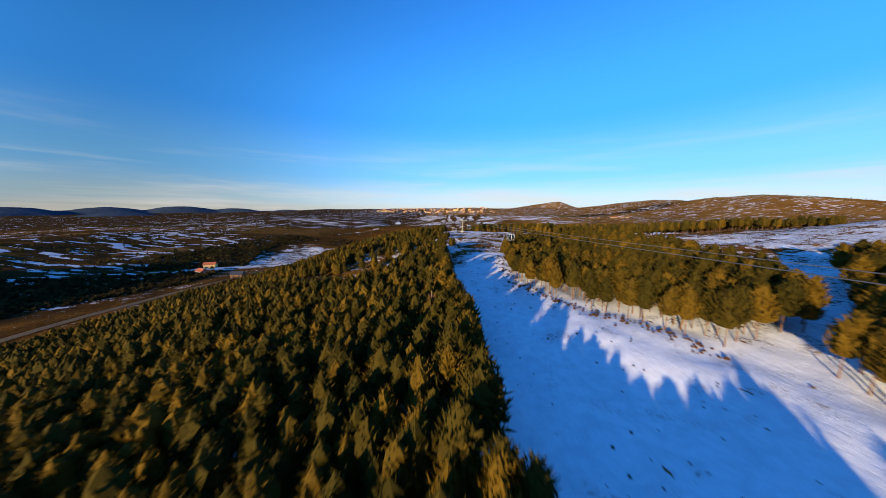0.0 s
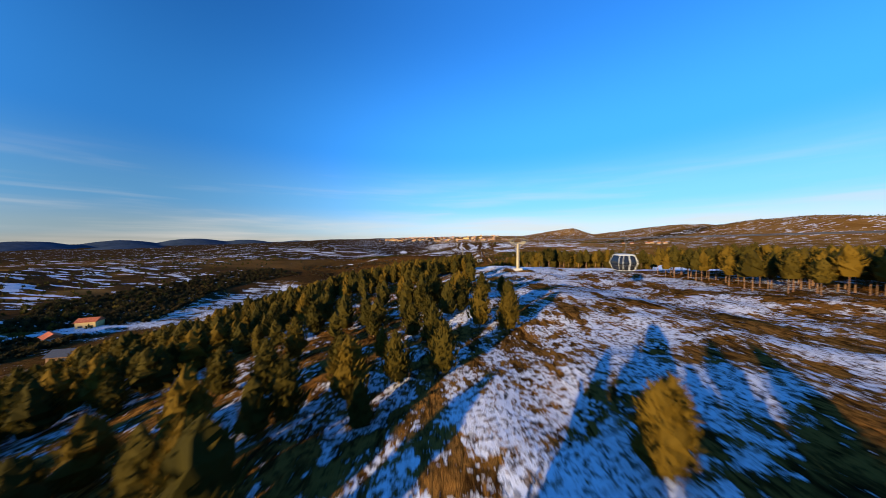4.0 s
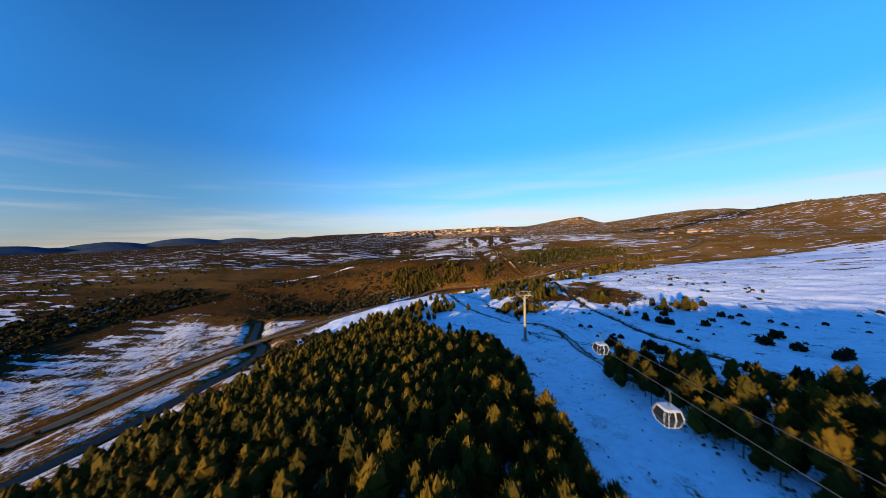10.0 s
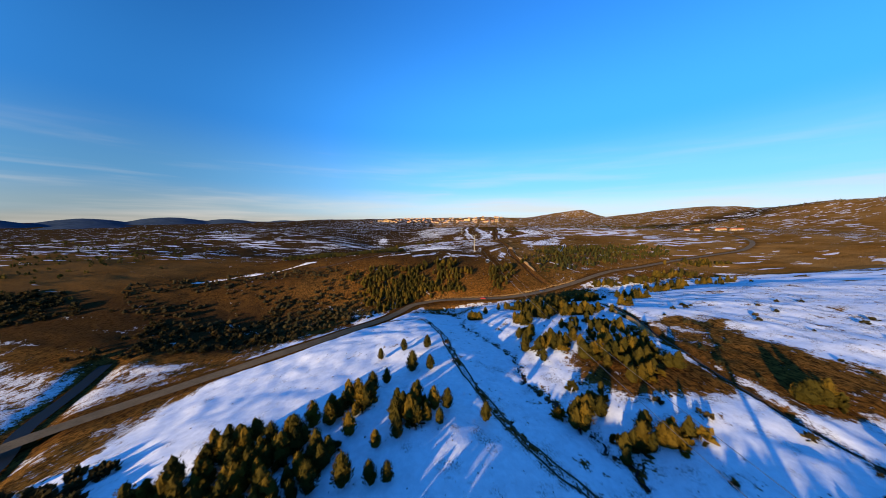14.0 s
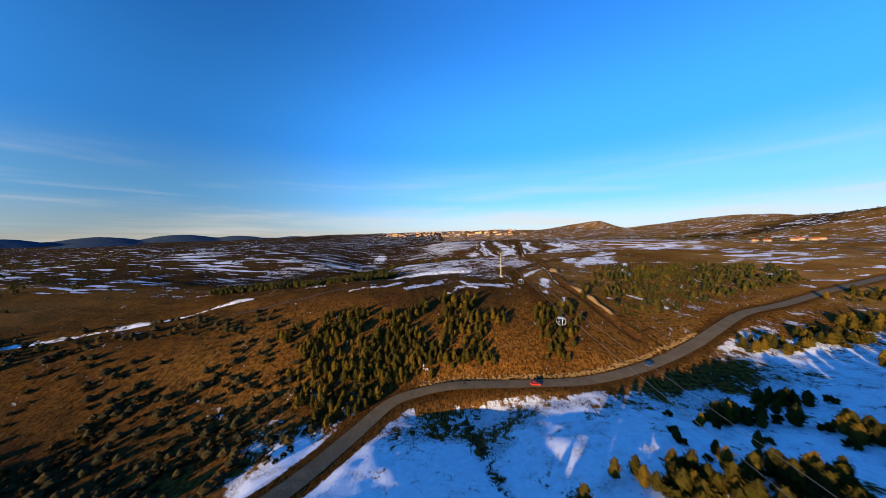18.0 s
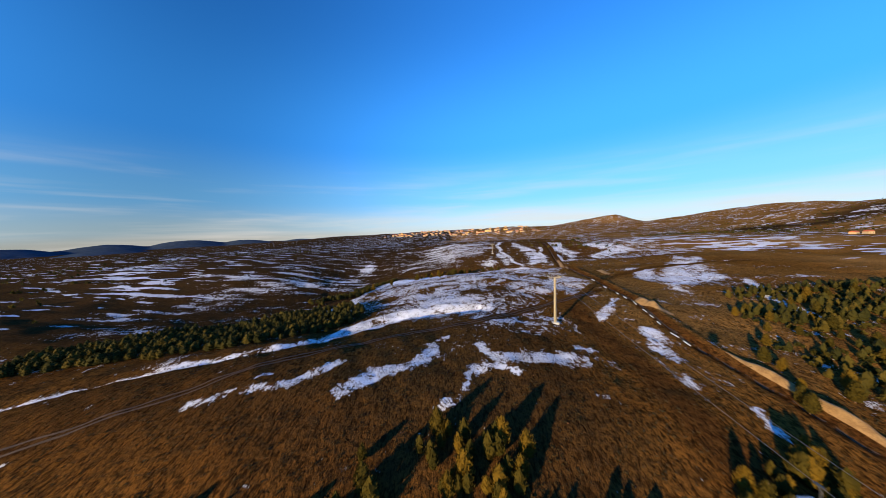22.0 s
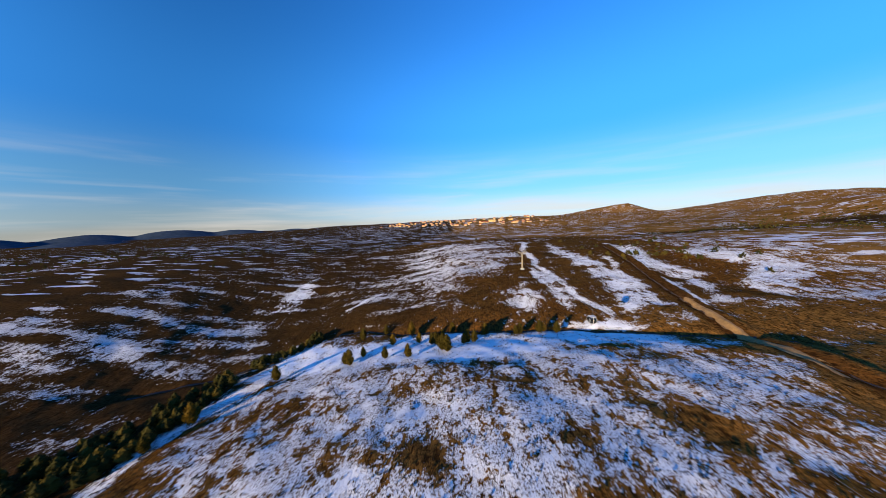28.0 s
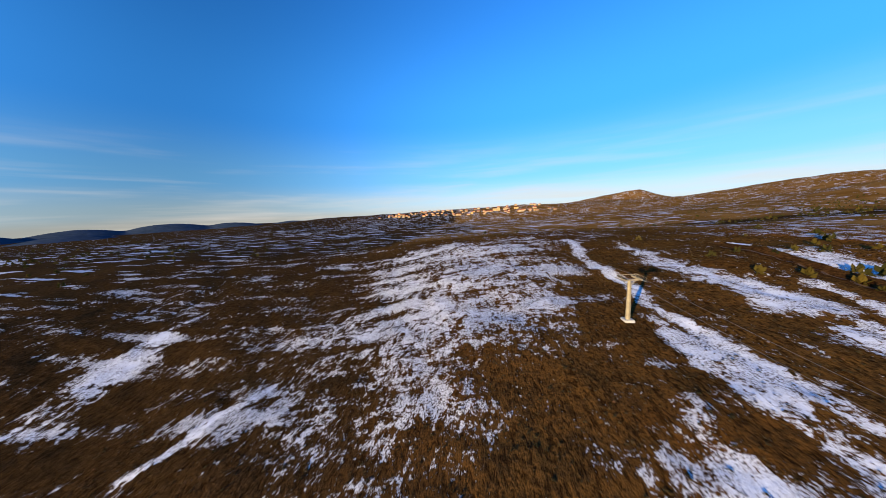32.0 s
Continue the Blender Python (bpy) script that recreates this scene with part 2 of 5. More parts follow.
PALE_BARK = plain("pale_bark", (0.42, 0.36, 0.28), (0.62, 0.56, 0.46), 3.0)
ASPHALT = plain("asphalt", (0.105, 0.075, 0.042), (0.155, 0.112, 0.064), 0.25, 0.9, spec=0.03)
DIRT = plain("wet_dirt", (0.03, 0.02, 0.013), (0.075, 0.048, 0.027), 0.5, 0.7)
SPOIL = plain("dug_soil", (0.17, 0.095, 0.036), (0.30, 0.18, 0.07), 0.5)
ROCK = plain("broken_rock", (0.13, 0.07, 0.025), (0.30, 0.18, 0.06), 0.7, relief=0.6)
CONCRETE = plain("concrete", (0.34, 0.33, 0.31), (0.46, 0.44, 0.41), 0.8)
STEEL = plain("galvanised_steel", (0.23, 0.19, 0.125), (0.33, 0.28, 0.18), 0.9, 0.5, 0.15, 0.4, 0.05)
DARK_STEEL = plain("dark_steel", (0.05, 0.05, 0.052), (0.10, 0.10, 0.10), 2.0, 0.5, 0.5)
RUBBER = plain("rubber", (0.015, 0.015, 0.016), (0.03, 0.03, 0.03), 5.0)
ROPE = plain("steel_rope", (0.10, 0.10, 0.10), (0.20, 0.20, 0.19), 4.0, 0.45, 0.7)
CABIN = plain("cabin_white", (0.36, 0.36, 0.35), (0.48, 0.47, 0.45), 1.5, 0.35, 0.0, 0.5, 0.02)
TINTED, _t, _b = nodes_of("tinted_glass", 0.06, 0.0, 0.6)
_b.inputs["Base Color"].default_value = (0.012, 0.014, 0.018, 1)
PLASTER = plain("plaster", (0.34, 0.24, 0.13), (0.46, 0.34, 0.19), 0.1)
PLASTER_OCHRE = plain("ochre_plaster", (0.50, 0.33, 0.12), (0.62, 0.43, 0.18), 0.1)
TILES = plain("clay_tiles", (0.30, 0.075, 0.035), (0.45, 0.13, 0.055), 0.6)
WINDOW, _t, _b = nodes_of("window_glass", 0.1, 0.0, 0.5)
_b.inputs["Base Color"].default_value = (0.03, 0.035, 0.045, 1)
PIPE = plain("white_pipe", (0.46, 0.46, 0.46), (0.64, 0.65, 0.66), 1.0, 0.4)
WATER, _t, _b = nodes_of("stream_water", 0.5, 0.0, 0.12)
_b.inputs["Base Color"].default_value = (0.008, 0.009, 0.010, 1)
LAMPS = plain("lamp_glass", (0.6, 0.6, 0.58), (0.75, 0.75, 0.72), 6.0, 0.15)
RED_LAMP = plain("red_lamp_glass", (0.25, 0.01, 0.01), (0.4, 0.02, 0.015), 6.0, 0.2)


def paint(name, c):
    return plain(name, tuple(v * 0.85 for v in c), c, 2.0, 0.3, 0.0, 0.5, 0.01)


# ---- mesh helpers ----
def part(name, bm, material, parent=None, label=""):
    """One mesh object from a bmesh, under a thing or a part."""
    me = bpy.data.meshes.new(name)
    bm.to_mesh(me)
    bm.free()
    me.materials.append(material)
    ob = new(name, me)
    ob.parent = parent
    return tagged(ob, label)


def raw(name, verts, faces, material, parent=None, label="", smooth=False):
    """One mesh object from arrays of corners and of triangles or quads."""
    me = bpy.data.meshes.new(name)
    verts, faces = np.asarray(verts, np.float32), np.asarray(faces, np.int32)
    n, k = faces.shape
    me.vertices.add(len(verts))
    me.vertices.foreach_set("co", verts.ravel())
    me.loops.add(n * k)
    me.loops.foreach_set("vertex_index", faces.ravel())
    me.polygons.add(n)
    me.polygons.foreach_set("loop_start", np.arange(0, n * k, k, dtype=np.int32))
    me.polygons.foreach_set("use_smooth", np.full(n, smooth))
    me.update(calc_edges=True)
    me.materials.append(material)
    ob = new(name, me)
    ob.parent = parent
    return tagged(ob, label)


def set_attribute(ob, name, values):
    a = ob.data.attributes.new(name, "FLOAT", "POINT")
    a.data.foreach_set("value", np.asarray(values, np.float32).ravel())


def box(bm, cx, cy, cz, sx, sy, sz, turn=None, bevel=0.0):
    made = bmesh.ops.create_cube(bm, size=1.0)["verts"]
    bmesh.ops.scale(bm, vec=(sx, sy, sz), verts=made)
    if bevel:
        edges = {e for v in made for e in v.link_edges}
        got = bmesh.ops.bevel(bm, geom=list(edges), offset=bevel, segments=2, affect="EDGES")
        made = list({v for f in got["faces"] for v in f.verts} | {v for v in made if v.is_valid})
    m = Matrix.Translation((cx, cy, cz)) @ (turn or Matrix.Identity(4))
    bmesh.ops.transform(bm, matrix=m, verts=made)
    return made


def rod(bm, a, b, r0, r1=None, n=8):
    a, b = Vector(a), Vector(b)
    m = Matrix.Translation((a + b) / 2) @ (b - a).to_track_quat("Z", "Y").to_matrix().to_4x4()
    return bmesh.ops.create_cone(bm, cap_ends=True, segments=n, radius1=r0, radius2=r0 if r1 is None else r1, depth=(b - a).length, matrix=m)["verts"]


def wheel_disc(bm, c, r, w, axis="X", n=16):
    turn = {"X": Matrix.Rotation(radians(90), 4, "Y"), "Y": Matrix.Rotation(radians(90), 4, "X"), "Z": Matrix.Identity(4)}[axis]
    return bmesh.ops.create_cone(bm, cap_ends=True, segments=n, radius1=r, radius2=r, depth=w, matrix=Matrix.Translation(c) @ turn)["verts"]


def thing(name, label, category, m=None, group="", kind=""):
    ob = new(name)
    if m is not None:
        ob.matrix_basis = m
    return tagged(ob, label, category, group, kind)


def height(x, y):
    return float(land(np.array([x], float), np.array([y], float))[0])


# ---- the lie of the land: cross-sections over the valley, then hills further out ----
XK = np.array([-600, -350, -220, -120, -60, 0, 50, 110, 200, 350, 600], float)
SECTIONS = []


def section(y, *heights):
    SECTIONS.append((float(y), heights))


section(-160, 40, 28, 33, 48, 64, 75, 79, 88, 104, 116, 122)
section(60, 40, 28, 34, 50, 66, 77, 80, 87, 103, 115, 121)
section(150, 40, 28, 35, 52, 70, 81, 82, 84, 90, 97, 102)
section(213, 42, 28, 34, 50, 69, 81, 82, 81, 80, 82, 88)
section(300, 44, 30, 32, 44, 62, 72, 71.5, 70, 70, 72, 80)
section(389, 46, 32, 27, 36, 49, 56, 56.3, 56.5, 59, 64, 74)
section(460, 48, 34, 24, 31, 43, 51, 53, 55, 58, 63, 72)
section(520, 50, 40, 29, 27, 36, 46, 47, 53, 57, 61, 70)
section(570, 52, 46, 36, 24, 27, 33, 38, 42, 52, 58, 66)
section(600, 53, 48, 42, 34, 29, 26.5, 31, 34, 43, 53, 63)
section(615, 53, 49, 44, 41, 37, 31, 32.5, 34.5, 41, 52, 62)
section(635, 54, 50, 45, 47.5, 47, 41, 40.5, 37, 40, 49, 61)
section(650, 54, 51, 46, 51, 53, 47.5, 45.5, 41, 41, 47, 60)
section(672, 55, 52, 47, 55.5, 60.5, 54.5, 52, 47, 44, 47, 59)
section(690, 56, 52, 49, 56, 61.5, 58, 54, 50, 47, 49, 58)
section(725, 58, 53, 50, 53, 57, 60, 58, 56, 52, 52, 62)
section(800, 62, 52, 45, 47, 54, 61, 63, 62, 60, 60, 66)
section(850, 64, 55, 48, 44, 52, 60, 63, 64, 64, 64, 68)
section(883, 65, 59, 54, 44, 50, 56.5, 59, 63, 66, 66, 68)
section(940, 67, 64, 59, 45.5, 54, 63, 66, 67, 68, 69, 71)
section(1000, 68, 66, 62, 56, 58, 69, 72, 75, 76, 76, 76)
section(1120, 70, 69, 68, 70, 74, 79, 81, 81, 79, 78, 79)
YK = np.array([s[0] for s in SECTIONS])
HK = np.array([s[1] for s in SECTIONS], float)


def slopes(k, v):
    """Slopes for a smooth curve through the knots, along the first axis."""
    d = np.diff(v, axis=0) / np.diff(k)[:, None]
    m = np.concatenate([d[:1], (d[:-1] + d[1:]) / 2, d[-1:]])
    flat = np.concatenate([d[:1] * 0 + 1, d[:-1] * d[1:], d[:1] * 0 + 1]) <= 0
    m[flat] *= 0.35
    return m


def curve(k, v, at):
    """Cubic through the knots k with values v, read at `at`; ends are held."""
    v = np.asarray(v, float).reshape(len(k), -1)
    at = np.clip(at, k[0], k[-1])
    i = np.clip(np.searchsorted(k, at) - 1, 0, len(k) - 2)
    m, h = slopes(k, v), (k[i + 1] - k[i])[:, None]
    s = (at - k[i])[:, None] / h
    return ((2 * s**3 - 3 * s**2 + 1) * v[i] + (s**3 - 2 * s**2 + s) * h * m[i]
            + (3 * s**2 - 2 * s**3) * v[i + 1] + (s**3 - s**2) * h * m[i + 1])


def step(a, b, v):
    s = np.clip((v - a) / (b - a), 0, 1)
    return s * s * (3 - 2 * s)


def ripple(x, y, size, seed, octaves=4):
    """Smooth rolling noise from crossed waves, about -1 to 1."""
    rs, total, amp, norm = np.random.RandomState(seed), 0.0, 1.0, 0.0
    for _ in range(octaves):
        part = 0.0
        for _ in range(5):
            a, ph = rs.uniform(0, 6.283), rs.uniform(0, 6.283)
            k = 6.283 / size * rs.uniform(0.7, 1.4)
            part = part + np.sin(k * (np.cos(a) * x + np.sin(a) * y) + ph + 1.3 * np.sin(k * 0.6 * (np.sin(a) * x - np.cos(a) * y)))
        total, norm = total + amp * part / 5, norm + amp
        amp, size = amp * 0.5, size * 0.47
    return total / norm * 1.8


def hill(x, y, cx, cy, rx, ry, h, turn=0.0):
    c, s = math.cos(radians(turn)), math.sin(radians(turn))
    u, v = (c * (x - cx) + s * (y - cy)) / rx, (c * (y - cy) - s * (x - cx)) / ry
    return h * np.exp(-(u * u + v * v))


def far_land(x, y):
    z = 58 + 12 * step(-200, 700, x) + 26 * step(1000, 3300, y) - 12 * step(-300, -900, x) * (1 - step(2200, 4000, y)) + 18 * step(3200, 4600, y)
    z = z - (46 - 10 * step(1200, 3000, y)) * step(-800, -1700, x + 0.25 * (y - 900))                 # the broad valley to the west
    z = z + hill(x, y, 1650, 1300, 430, 520, 112) + hill(x, y, 2350, 2700, 750, 620, 122) + hill(x, y, 1250, 1750, 330, 260, 34)
    z = z + hill(x, y, 1900, 4060, 170, 260, 84) + hill(x, y, 1700, 4080, 200, 260, 62) + hill(x, y, 1440, 4150, 260, 300, 50) + hill(x, y, 2120, 4200, 260, 300, 52)
    z = z + hill(x, y, -800, -380, 190, 330, 125)                     # the ridge that keeps the sun off the valley
    z = z + hill(x, y, -1500, 700, 350, 450, 24) + hill(x, y, 250, 3560, 1500, 300, 34) - hill(x, y, 250, 2500, 1000, 420, 62) + hill(x, y, -900, 1300, 420, 300, 16)
    return z + 5 * ripple(x, y, 620, 3, 3) + 3.5 * step(1300, 1800, np.hypot(x, y - 500)) * ripple(x, y, 190, 4, 4)


def land(x, y):
    x, y = np.asarray(x, float), np.asarray(y, float)
    shape, fx, fy = x.shape, x.ravel(), y.ravel()
    near = np.zeros(len(fx))
    rows, back = np.unique(np.round(fy, 3), return_inverse=True)
    prof = curve(YK, HK, rows)                      # heights at the x knots for each y
    m = slopes(XK, prof.T).T
    cx = np.clip(fx, XK[0], XK[-1])
    i = np.clip(np.searchsorted(XK, cx) - 1, 0, len(XK) - 2)
    h = XK[i + 1] - XK[i]
    s = (cx - XK[i]) / h
    p0, p1, m0, m1 = prof[back, i], prof[back, i + 1], m[back, i], m[back, i + 1]
    near = (2 * s**3 - 3 * s**2 + 1) * p0 + (s**3 - 2 * s**2 + s) * h * m0 + (3 * s**2 - 2 * s**3) * p1 + (s**3 - s**2) * h * m1
    away = np.maximum(step(420, 640, np.abs(fx)), step(1080, 1380, fy))
    z = near * (1 - away) + far_land(fx, fy) * away
    z = z + 0.9 * ripple(fx, fy, 55, 11, 3) + 0.25 * ripple(fx, fy, 11, 12, 2)
    return z.reshape(shape)


# ---- lines over the ground: road, tracks, trench, stream ----
def smooth_line(points, gap=2.0):
    """Points along a soft curve through the given ones, evenly spaced."""
    p = np.array(points, float)
    k = np.concatenate([[0], np.cumsum(np.hypot(*np.diff(p, axis=0).T))])
    s = np.linspace(0, k[-1], max(4, int(k[-1] / gap)))
    return curve(k, p, s)


def distance_to(line, x, y):
    """Distance of many places from a line, and the index of the nearest point."""
    best, arg = np.full(x.shape, 1e9), np.zeros(x.shape, int)
    lo, hi = line.min(0) - 60, line.max(0) + 60
    sel = (x > lo[0]) & (x < hi[0]) & (y > lo[1]) & (y < hi[1])
    xs, ys = x[sel], y[sel]
    b, a = np.full(xs.shape, 1e9), np.zeros(xs.shape, int)
    for i, q in enumerate(line):
        d = (xs - q[0]) ** 2 + (ys - q[1]) ** 2
        m = d < b
        b[m], a[m] = d[m], i
    best[sel], arg[sel] = np.sqrt(b), a
    return best, arg


ROAD = smooth_line([(-215, 90), (-200, 180), (-176, 270), (-160, 345), (-153, 390), (-147, 430), (-132, 462), (-104, 490), (-80, 510), (-66, 525), (-58, 538), (-51, 551), (-42, 567), (-34, 585), (-24, 603), (-11, 609.5), (4, 612), (35, 612), (50, 611.5), (66, 613.5),
                    (82, 618), (97, 624), (122, 636), (150, 652), (182, 670), (216, 681), (270, 702), (352, 732), (430, 762), (500, 815), (560, 900)])
ROAD_Z = np.array([height(*p) for p in ROAD])
ROAD_Z = np.convolve(np.pad(ROAD_Z, 12, "edge"), np.ones(25) / 25, "valid")
TRACK = smooth_line([(42, 340), (41.5, 358), (42.5, 371), (44, 381), (45, 390), (45, 399), (42, 409), (32, 420), (19, 436), (11, 456), (4, 478), (-2, 508), (-10, 536), (-17, 549), (-34, 555), (-50, 545), (-60, 536)])
TRACK_2 = smooth_line([(100, 300), (84, 340), (62, 366), (45, 385), (38, 396), (33, 398), (34, 391), (44, 383)])
TRENCH_1 = smooth_line([(74, 300), (78, 350), (79.5, 390), (79, 414), (79, 443), (84, 476), (96, 530), (101, 560)])
TRENCH_2 = smooth_line([(97, 640), (91, 662), (89, 687), (85, 712), (91, 755), (93, 800), (94, 850), (105, 910), (118, 972), (128, 1040)])
STREAM = smooth_line([(38, 430), (30, 456), (26, 468), (27, 481), (18, 507), (11, 524), (14, 548), (10, 575), (5, 598)], 1.0)
STREAM = STREAM + np.column_stack([0.8 * np.sin(STREAM[:, 1] * 0.9) + 0.5 * np.sin(STREAM[:, 1] * 2.1 + 1), 0 * STREAM[:, 0]])
GULLY = smooth_line([(110, 868), (66, 884), (38, 890), (5, 893), (-30, 897), (-60, 908), (-95, 880), (-130, 862)])
RIVER = smooth_line([(-150, 180), (-138, 250), (-128, 300), (-120, 345), (-114, 385), (-113, 425), (-122, 450), (-145, 473), (-160, 498), (-170, 515)])
RIVER_Z = np.array([height(*p) for p in RIVER])
RIVER_Z = np.convolve(np.pad(RIVER_Z, 12, "edge"), np.ones(25) / 25, "valid") - 1.6
RIDGE_TRACK = smooth_line([(-130, 648), (-100, 660), (-77, 671), (-54, 688), (-37, 701), (-11, 717), (7, 725), (30, 740), (60, 758), (84, 775)])
BROWN_TRACK = smooth_line([(56, 650), (57, 690), (55, 720), (58, 745), (90, 790), (140, 830), (190, 850), (260, 860)])


def soft_band(d, half, edge):
    return 1 - step(half, half + edge, d)


def zone(x, y, x0, x1, y0, y1, soft=12.0):
    return step(x0 - soft, x0 + soft, x) * (1 - step(x1 - soft, x1 + soft, x)) * step(y0 - soft, y0 + soft, y) * (1 - step(y1 - soft, y1 + soft, y))


def inside(poly, x, y):
    p, r = np.array(poly, float), np.zeros(x.shape, bool)
    for (x0, y0), (x1, y1) in zip(p, np.roll(p, -1, 0)):
        cut = ((y0 > y) != (y1 > y)) & (x < (x1 - x0) * (y - y0) / (y1 - y0 + 1e-9) + x0)
        r ^= cut
    return r


# lasting snow: line of the drift and half its width
DRIFTS = [([(-67, 670), (-63, 671), (-59, 673)], 0.9), ([(-54, 673), (-47, 674.5), (-43, 678), (-39, 683), (-35, 687)], 1.3), ([(-55, 679), (-52, 680)], 0.7), ([(-30, 674), (-27, 680), (-23, 685), (-17, 690), (-12, 697), (-9, 703)], 1.9),
          ([(-8, 707), (-3, 709)], 0.9), ([(-6, 674), (-2, 677), (1, 681), (2, 687)], 0.8), ([(5, 691), (12, 694), (17, 691)], 1.7), ([(9, 705), (14, 700), (19, 700)], 1.5), ([(28, 698), (32, 698), (37, 701)], 1.7), ([(42, 708), (45, 706)], 1.0),
          ([(77, 721), (73, 711), (70, 700)], 2.4), ([(75, 681), (72, 674)], 0.9), ([(65, 692), (65, 690)], 0.6), ([(48, 724), (53, 724)], 0.7), ([(189, 800), (173, 770), (162, 749), (150, 729)], 1.6),
          ([(68, 899), (61, 917), (59, 954), (56, 998), (65, 1077)], 2.0), ([(92, 905), (95, 930), (110, 989)], 1.8), ([(104, 900), (112, 930), (126, 985), (140, 1050)], 2.6),
          ([(30, 912), (33, 926)], 2.0), ([(50, 930), (49, 950), (50, 969)], 1.5), ([(-74, 933), (-58, 955)], 1.6), ([(118, 700), (128, 690), (140, 672)], 1.3), ([(60, 730), (74, 742), (84, 760)], 1.6), ([(-62, 762), (-74, 790), (-80, 826), (-76, 856), (-62, 870)], 3.4)]
# the hollow behind the crest of the brown hill, where the snow lies longest
HOLLOW = smooth_line([(-220, 618), (-190, 636), (-150, 664), (-120, 683), (-98, 690), (-85, 694), (-72, 699), (-60, 708), (-50, 724), (-34, 736), (-16, 742), (8, 746)])


# brown knolls that stand out of the snow: place and reach
KNOLLS = [(59, 463, 9), (91, 452, 8), (87, 464, 6), (20, 809, 3.5), (36, 802, 3.5), (24, 786, 6), (-23, 794, 4.5), (-50, 784, 7), (6, 779, 5), (-18, 802, 3), (48, 830, 4), (-8, 822, 3.5), (60, 812, 4), (112, 470, 6)]


def snow_cover(x, y):
    wx, wy = x + 9 * ripple(x, y, 70, 21, 3), y + 9 * ripple(x, y, 70, 22, 3)
    c = 0.27 + 0.17 * ripple(x, y, 260, 23, 3)                                    # patchy far land
    c = c + 0.22 * step(1100, 1700, np.hypot(x, y - 500)) * ripple(x, y, 120, 24, 3) * step(-600, 200, x)
    c = c - 0.16 * step(-700, -1200, x) - 0.06 * step(250, 500, x) * step(620, 700, y)

    def lay(amount, *area, soft=12.0):
        nonlocal c
        w = zone(wx, wy, *area, soft=soft)
        c = c * (1 - w) + amount * w

    lay(0.62, 95, 420, -200, 140, soft=30)       # open slope up the hill
    lay(0.42, -200, 20, 90, 205)                 # broken ridge
    lay(0.25, -160, 6, -200, 95)
    lay(0.22, -900, -150, -300, 270, soft=50)
    lay(0.35, -140, 30, 205, 400)
    lay(0.56, -150, -82, 215, 420, soft=8)
    lay(0.44, 10, 110, 95, 150)
    lay(0.53, 4, 60, 146, 216)
    lay(0.62, -8, 9, 128, 146, soft=4)
    lay(0.80, 11, 36, 88, 120, soft=5)
    lay(0.30, -50, -8, 88, 130, soft=5)
    lay(0.80, 46, 110, -200, 78, soft=6)
    lay(0.98, 2, 52, -200, 92, soft=4)           # lift clearing
    lay(0.95, 10, 420, 218, 520, soft=8)         # snow field beyond the first pylon
    lay(0.92, -60, 340, 400, 585, soft=9)
    lay(0.80, 130, 560, 470, 640, soft=20)
    lay(1.0, -92, 10, 425, 560, soft=7)
    lay(0.55, -300, -125, 300, 520, soft=14)     # valley flats
    lay(0.33, -560, -260, 330, 620, soft=40)
    lay(0.05, -330, 120, 607, 694, soft=7)       # brown sunlit hillside
    lay(0.02, -420, -190, 560, 690, soft=12)
    lay(0.24, 110, 420, 650, 800, soft=25)
    lay(0.04, -330, -70, 540, 625, soft=10)
    lay(0.10, -230, -112, 512, 560, soft=8)
    lay(0.86, 24, 240, 566, 600, soft=7)
    lay(0.60, -30, 100, 590, 604, soft=3)
    lay(0.30, 48, 72, 452, 476, soft=7)          # bare knoll
    lay(0.22, -90, 110, 706, 735, soft=5)
    lay(0.50, -14, 40, 726, 766, soft=6)
    lay(0.34, 84, 118, 440, 496, soft=6)
    lay(0.53, -66, 85, 770, 862, soft=8)
    lay(0.58, -70, 60, 800, 866, soft=10)
    lay(0.86, -84, 70, 864, 891, soft=6)
    lay(0.37, -75, 100, 900, 955, soft=8)
    lay(0.33, -84, -26, 902, 1000, soft=8)
    lay(0.56, -60, 40, 955, 1100, soft=20)
    lay(0.46, 110, 420, 820, 1080, soft=25)
    lay(0.27, -420, -90, 700, 1300, soft=25)
    lay(0.38, -330, -100, 885, 935, soft=14)     # snow in the shaded side valley
    def patch(amount, soft, *outline):
        """Snow or bare ground inside an outline, with a soft ragged rim."""
        nonlocal c
        p = np.array(outline, float)
        lo, hi = p.min(0) - soft - 6, p.max(0) + soft + 6
        sel = (x > lo[0]) & (x < hi[0]) & (y > lo[1]) & (y < hi[1])
        xs, ys = x[sel] * 0.7 + wx[sel] * 0.3, y[sel] * 0.7 + wy[sel] * 0.3
        far = np.full(xs.shape, 1e9)
        for (x0, y0), (x1, y1) in zip(p, np.roll(p, -1, 0)):
            ux, uy = x1 - x0, y1 - y0
            k = np.clip(((xs - x0) * ux + (ys - y0) * uy) / (ux * ux + uy * uy + 1e-9), 0, 1)
            far = np.minimum(far, np.hypot(xs - x0 - k * ux, ys - y0 - k * uy))
        w = step(-soft, soft, np.where(inside(outline, xs, ys), far, -far))
        c[sel] = c[sel] * (1 - w) + amount * w

    # the hill beyond the gully: brown, with long tongues of snow
    patch(0.2, 6, (-70, 902), (-20, 900), (40, 902), (100, 905), (150, 900), (190, 960), (180, 1060), (100, 1075), (60, 1060), (0, 930), (-40, 922))
    patch(0.54, 7.5, (-40, 938), (-24, 985), (3, 1012), (36, 1046), (58, 1040), (40, 1000), (30, 976), (14, 945), (-12, 930), (-30, 926))
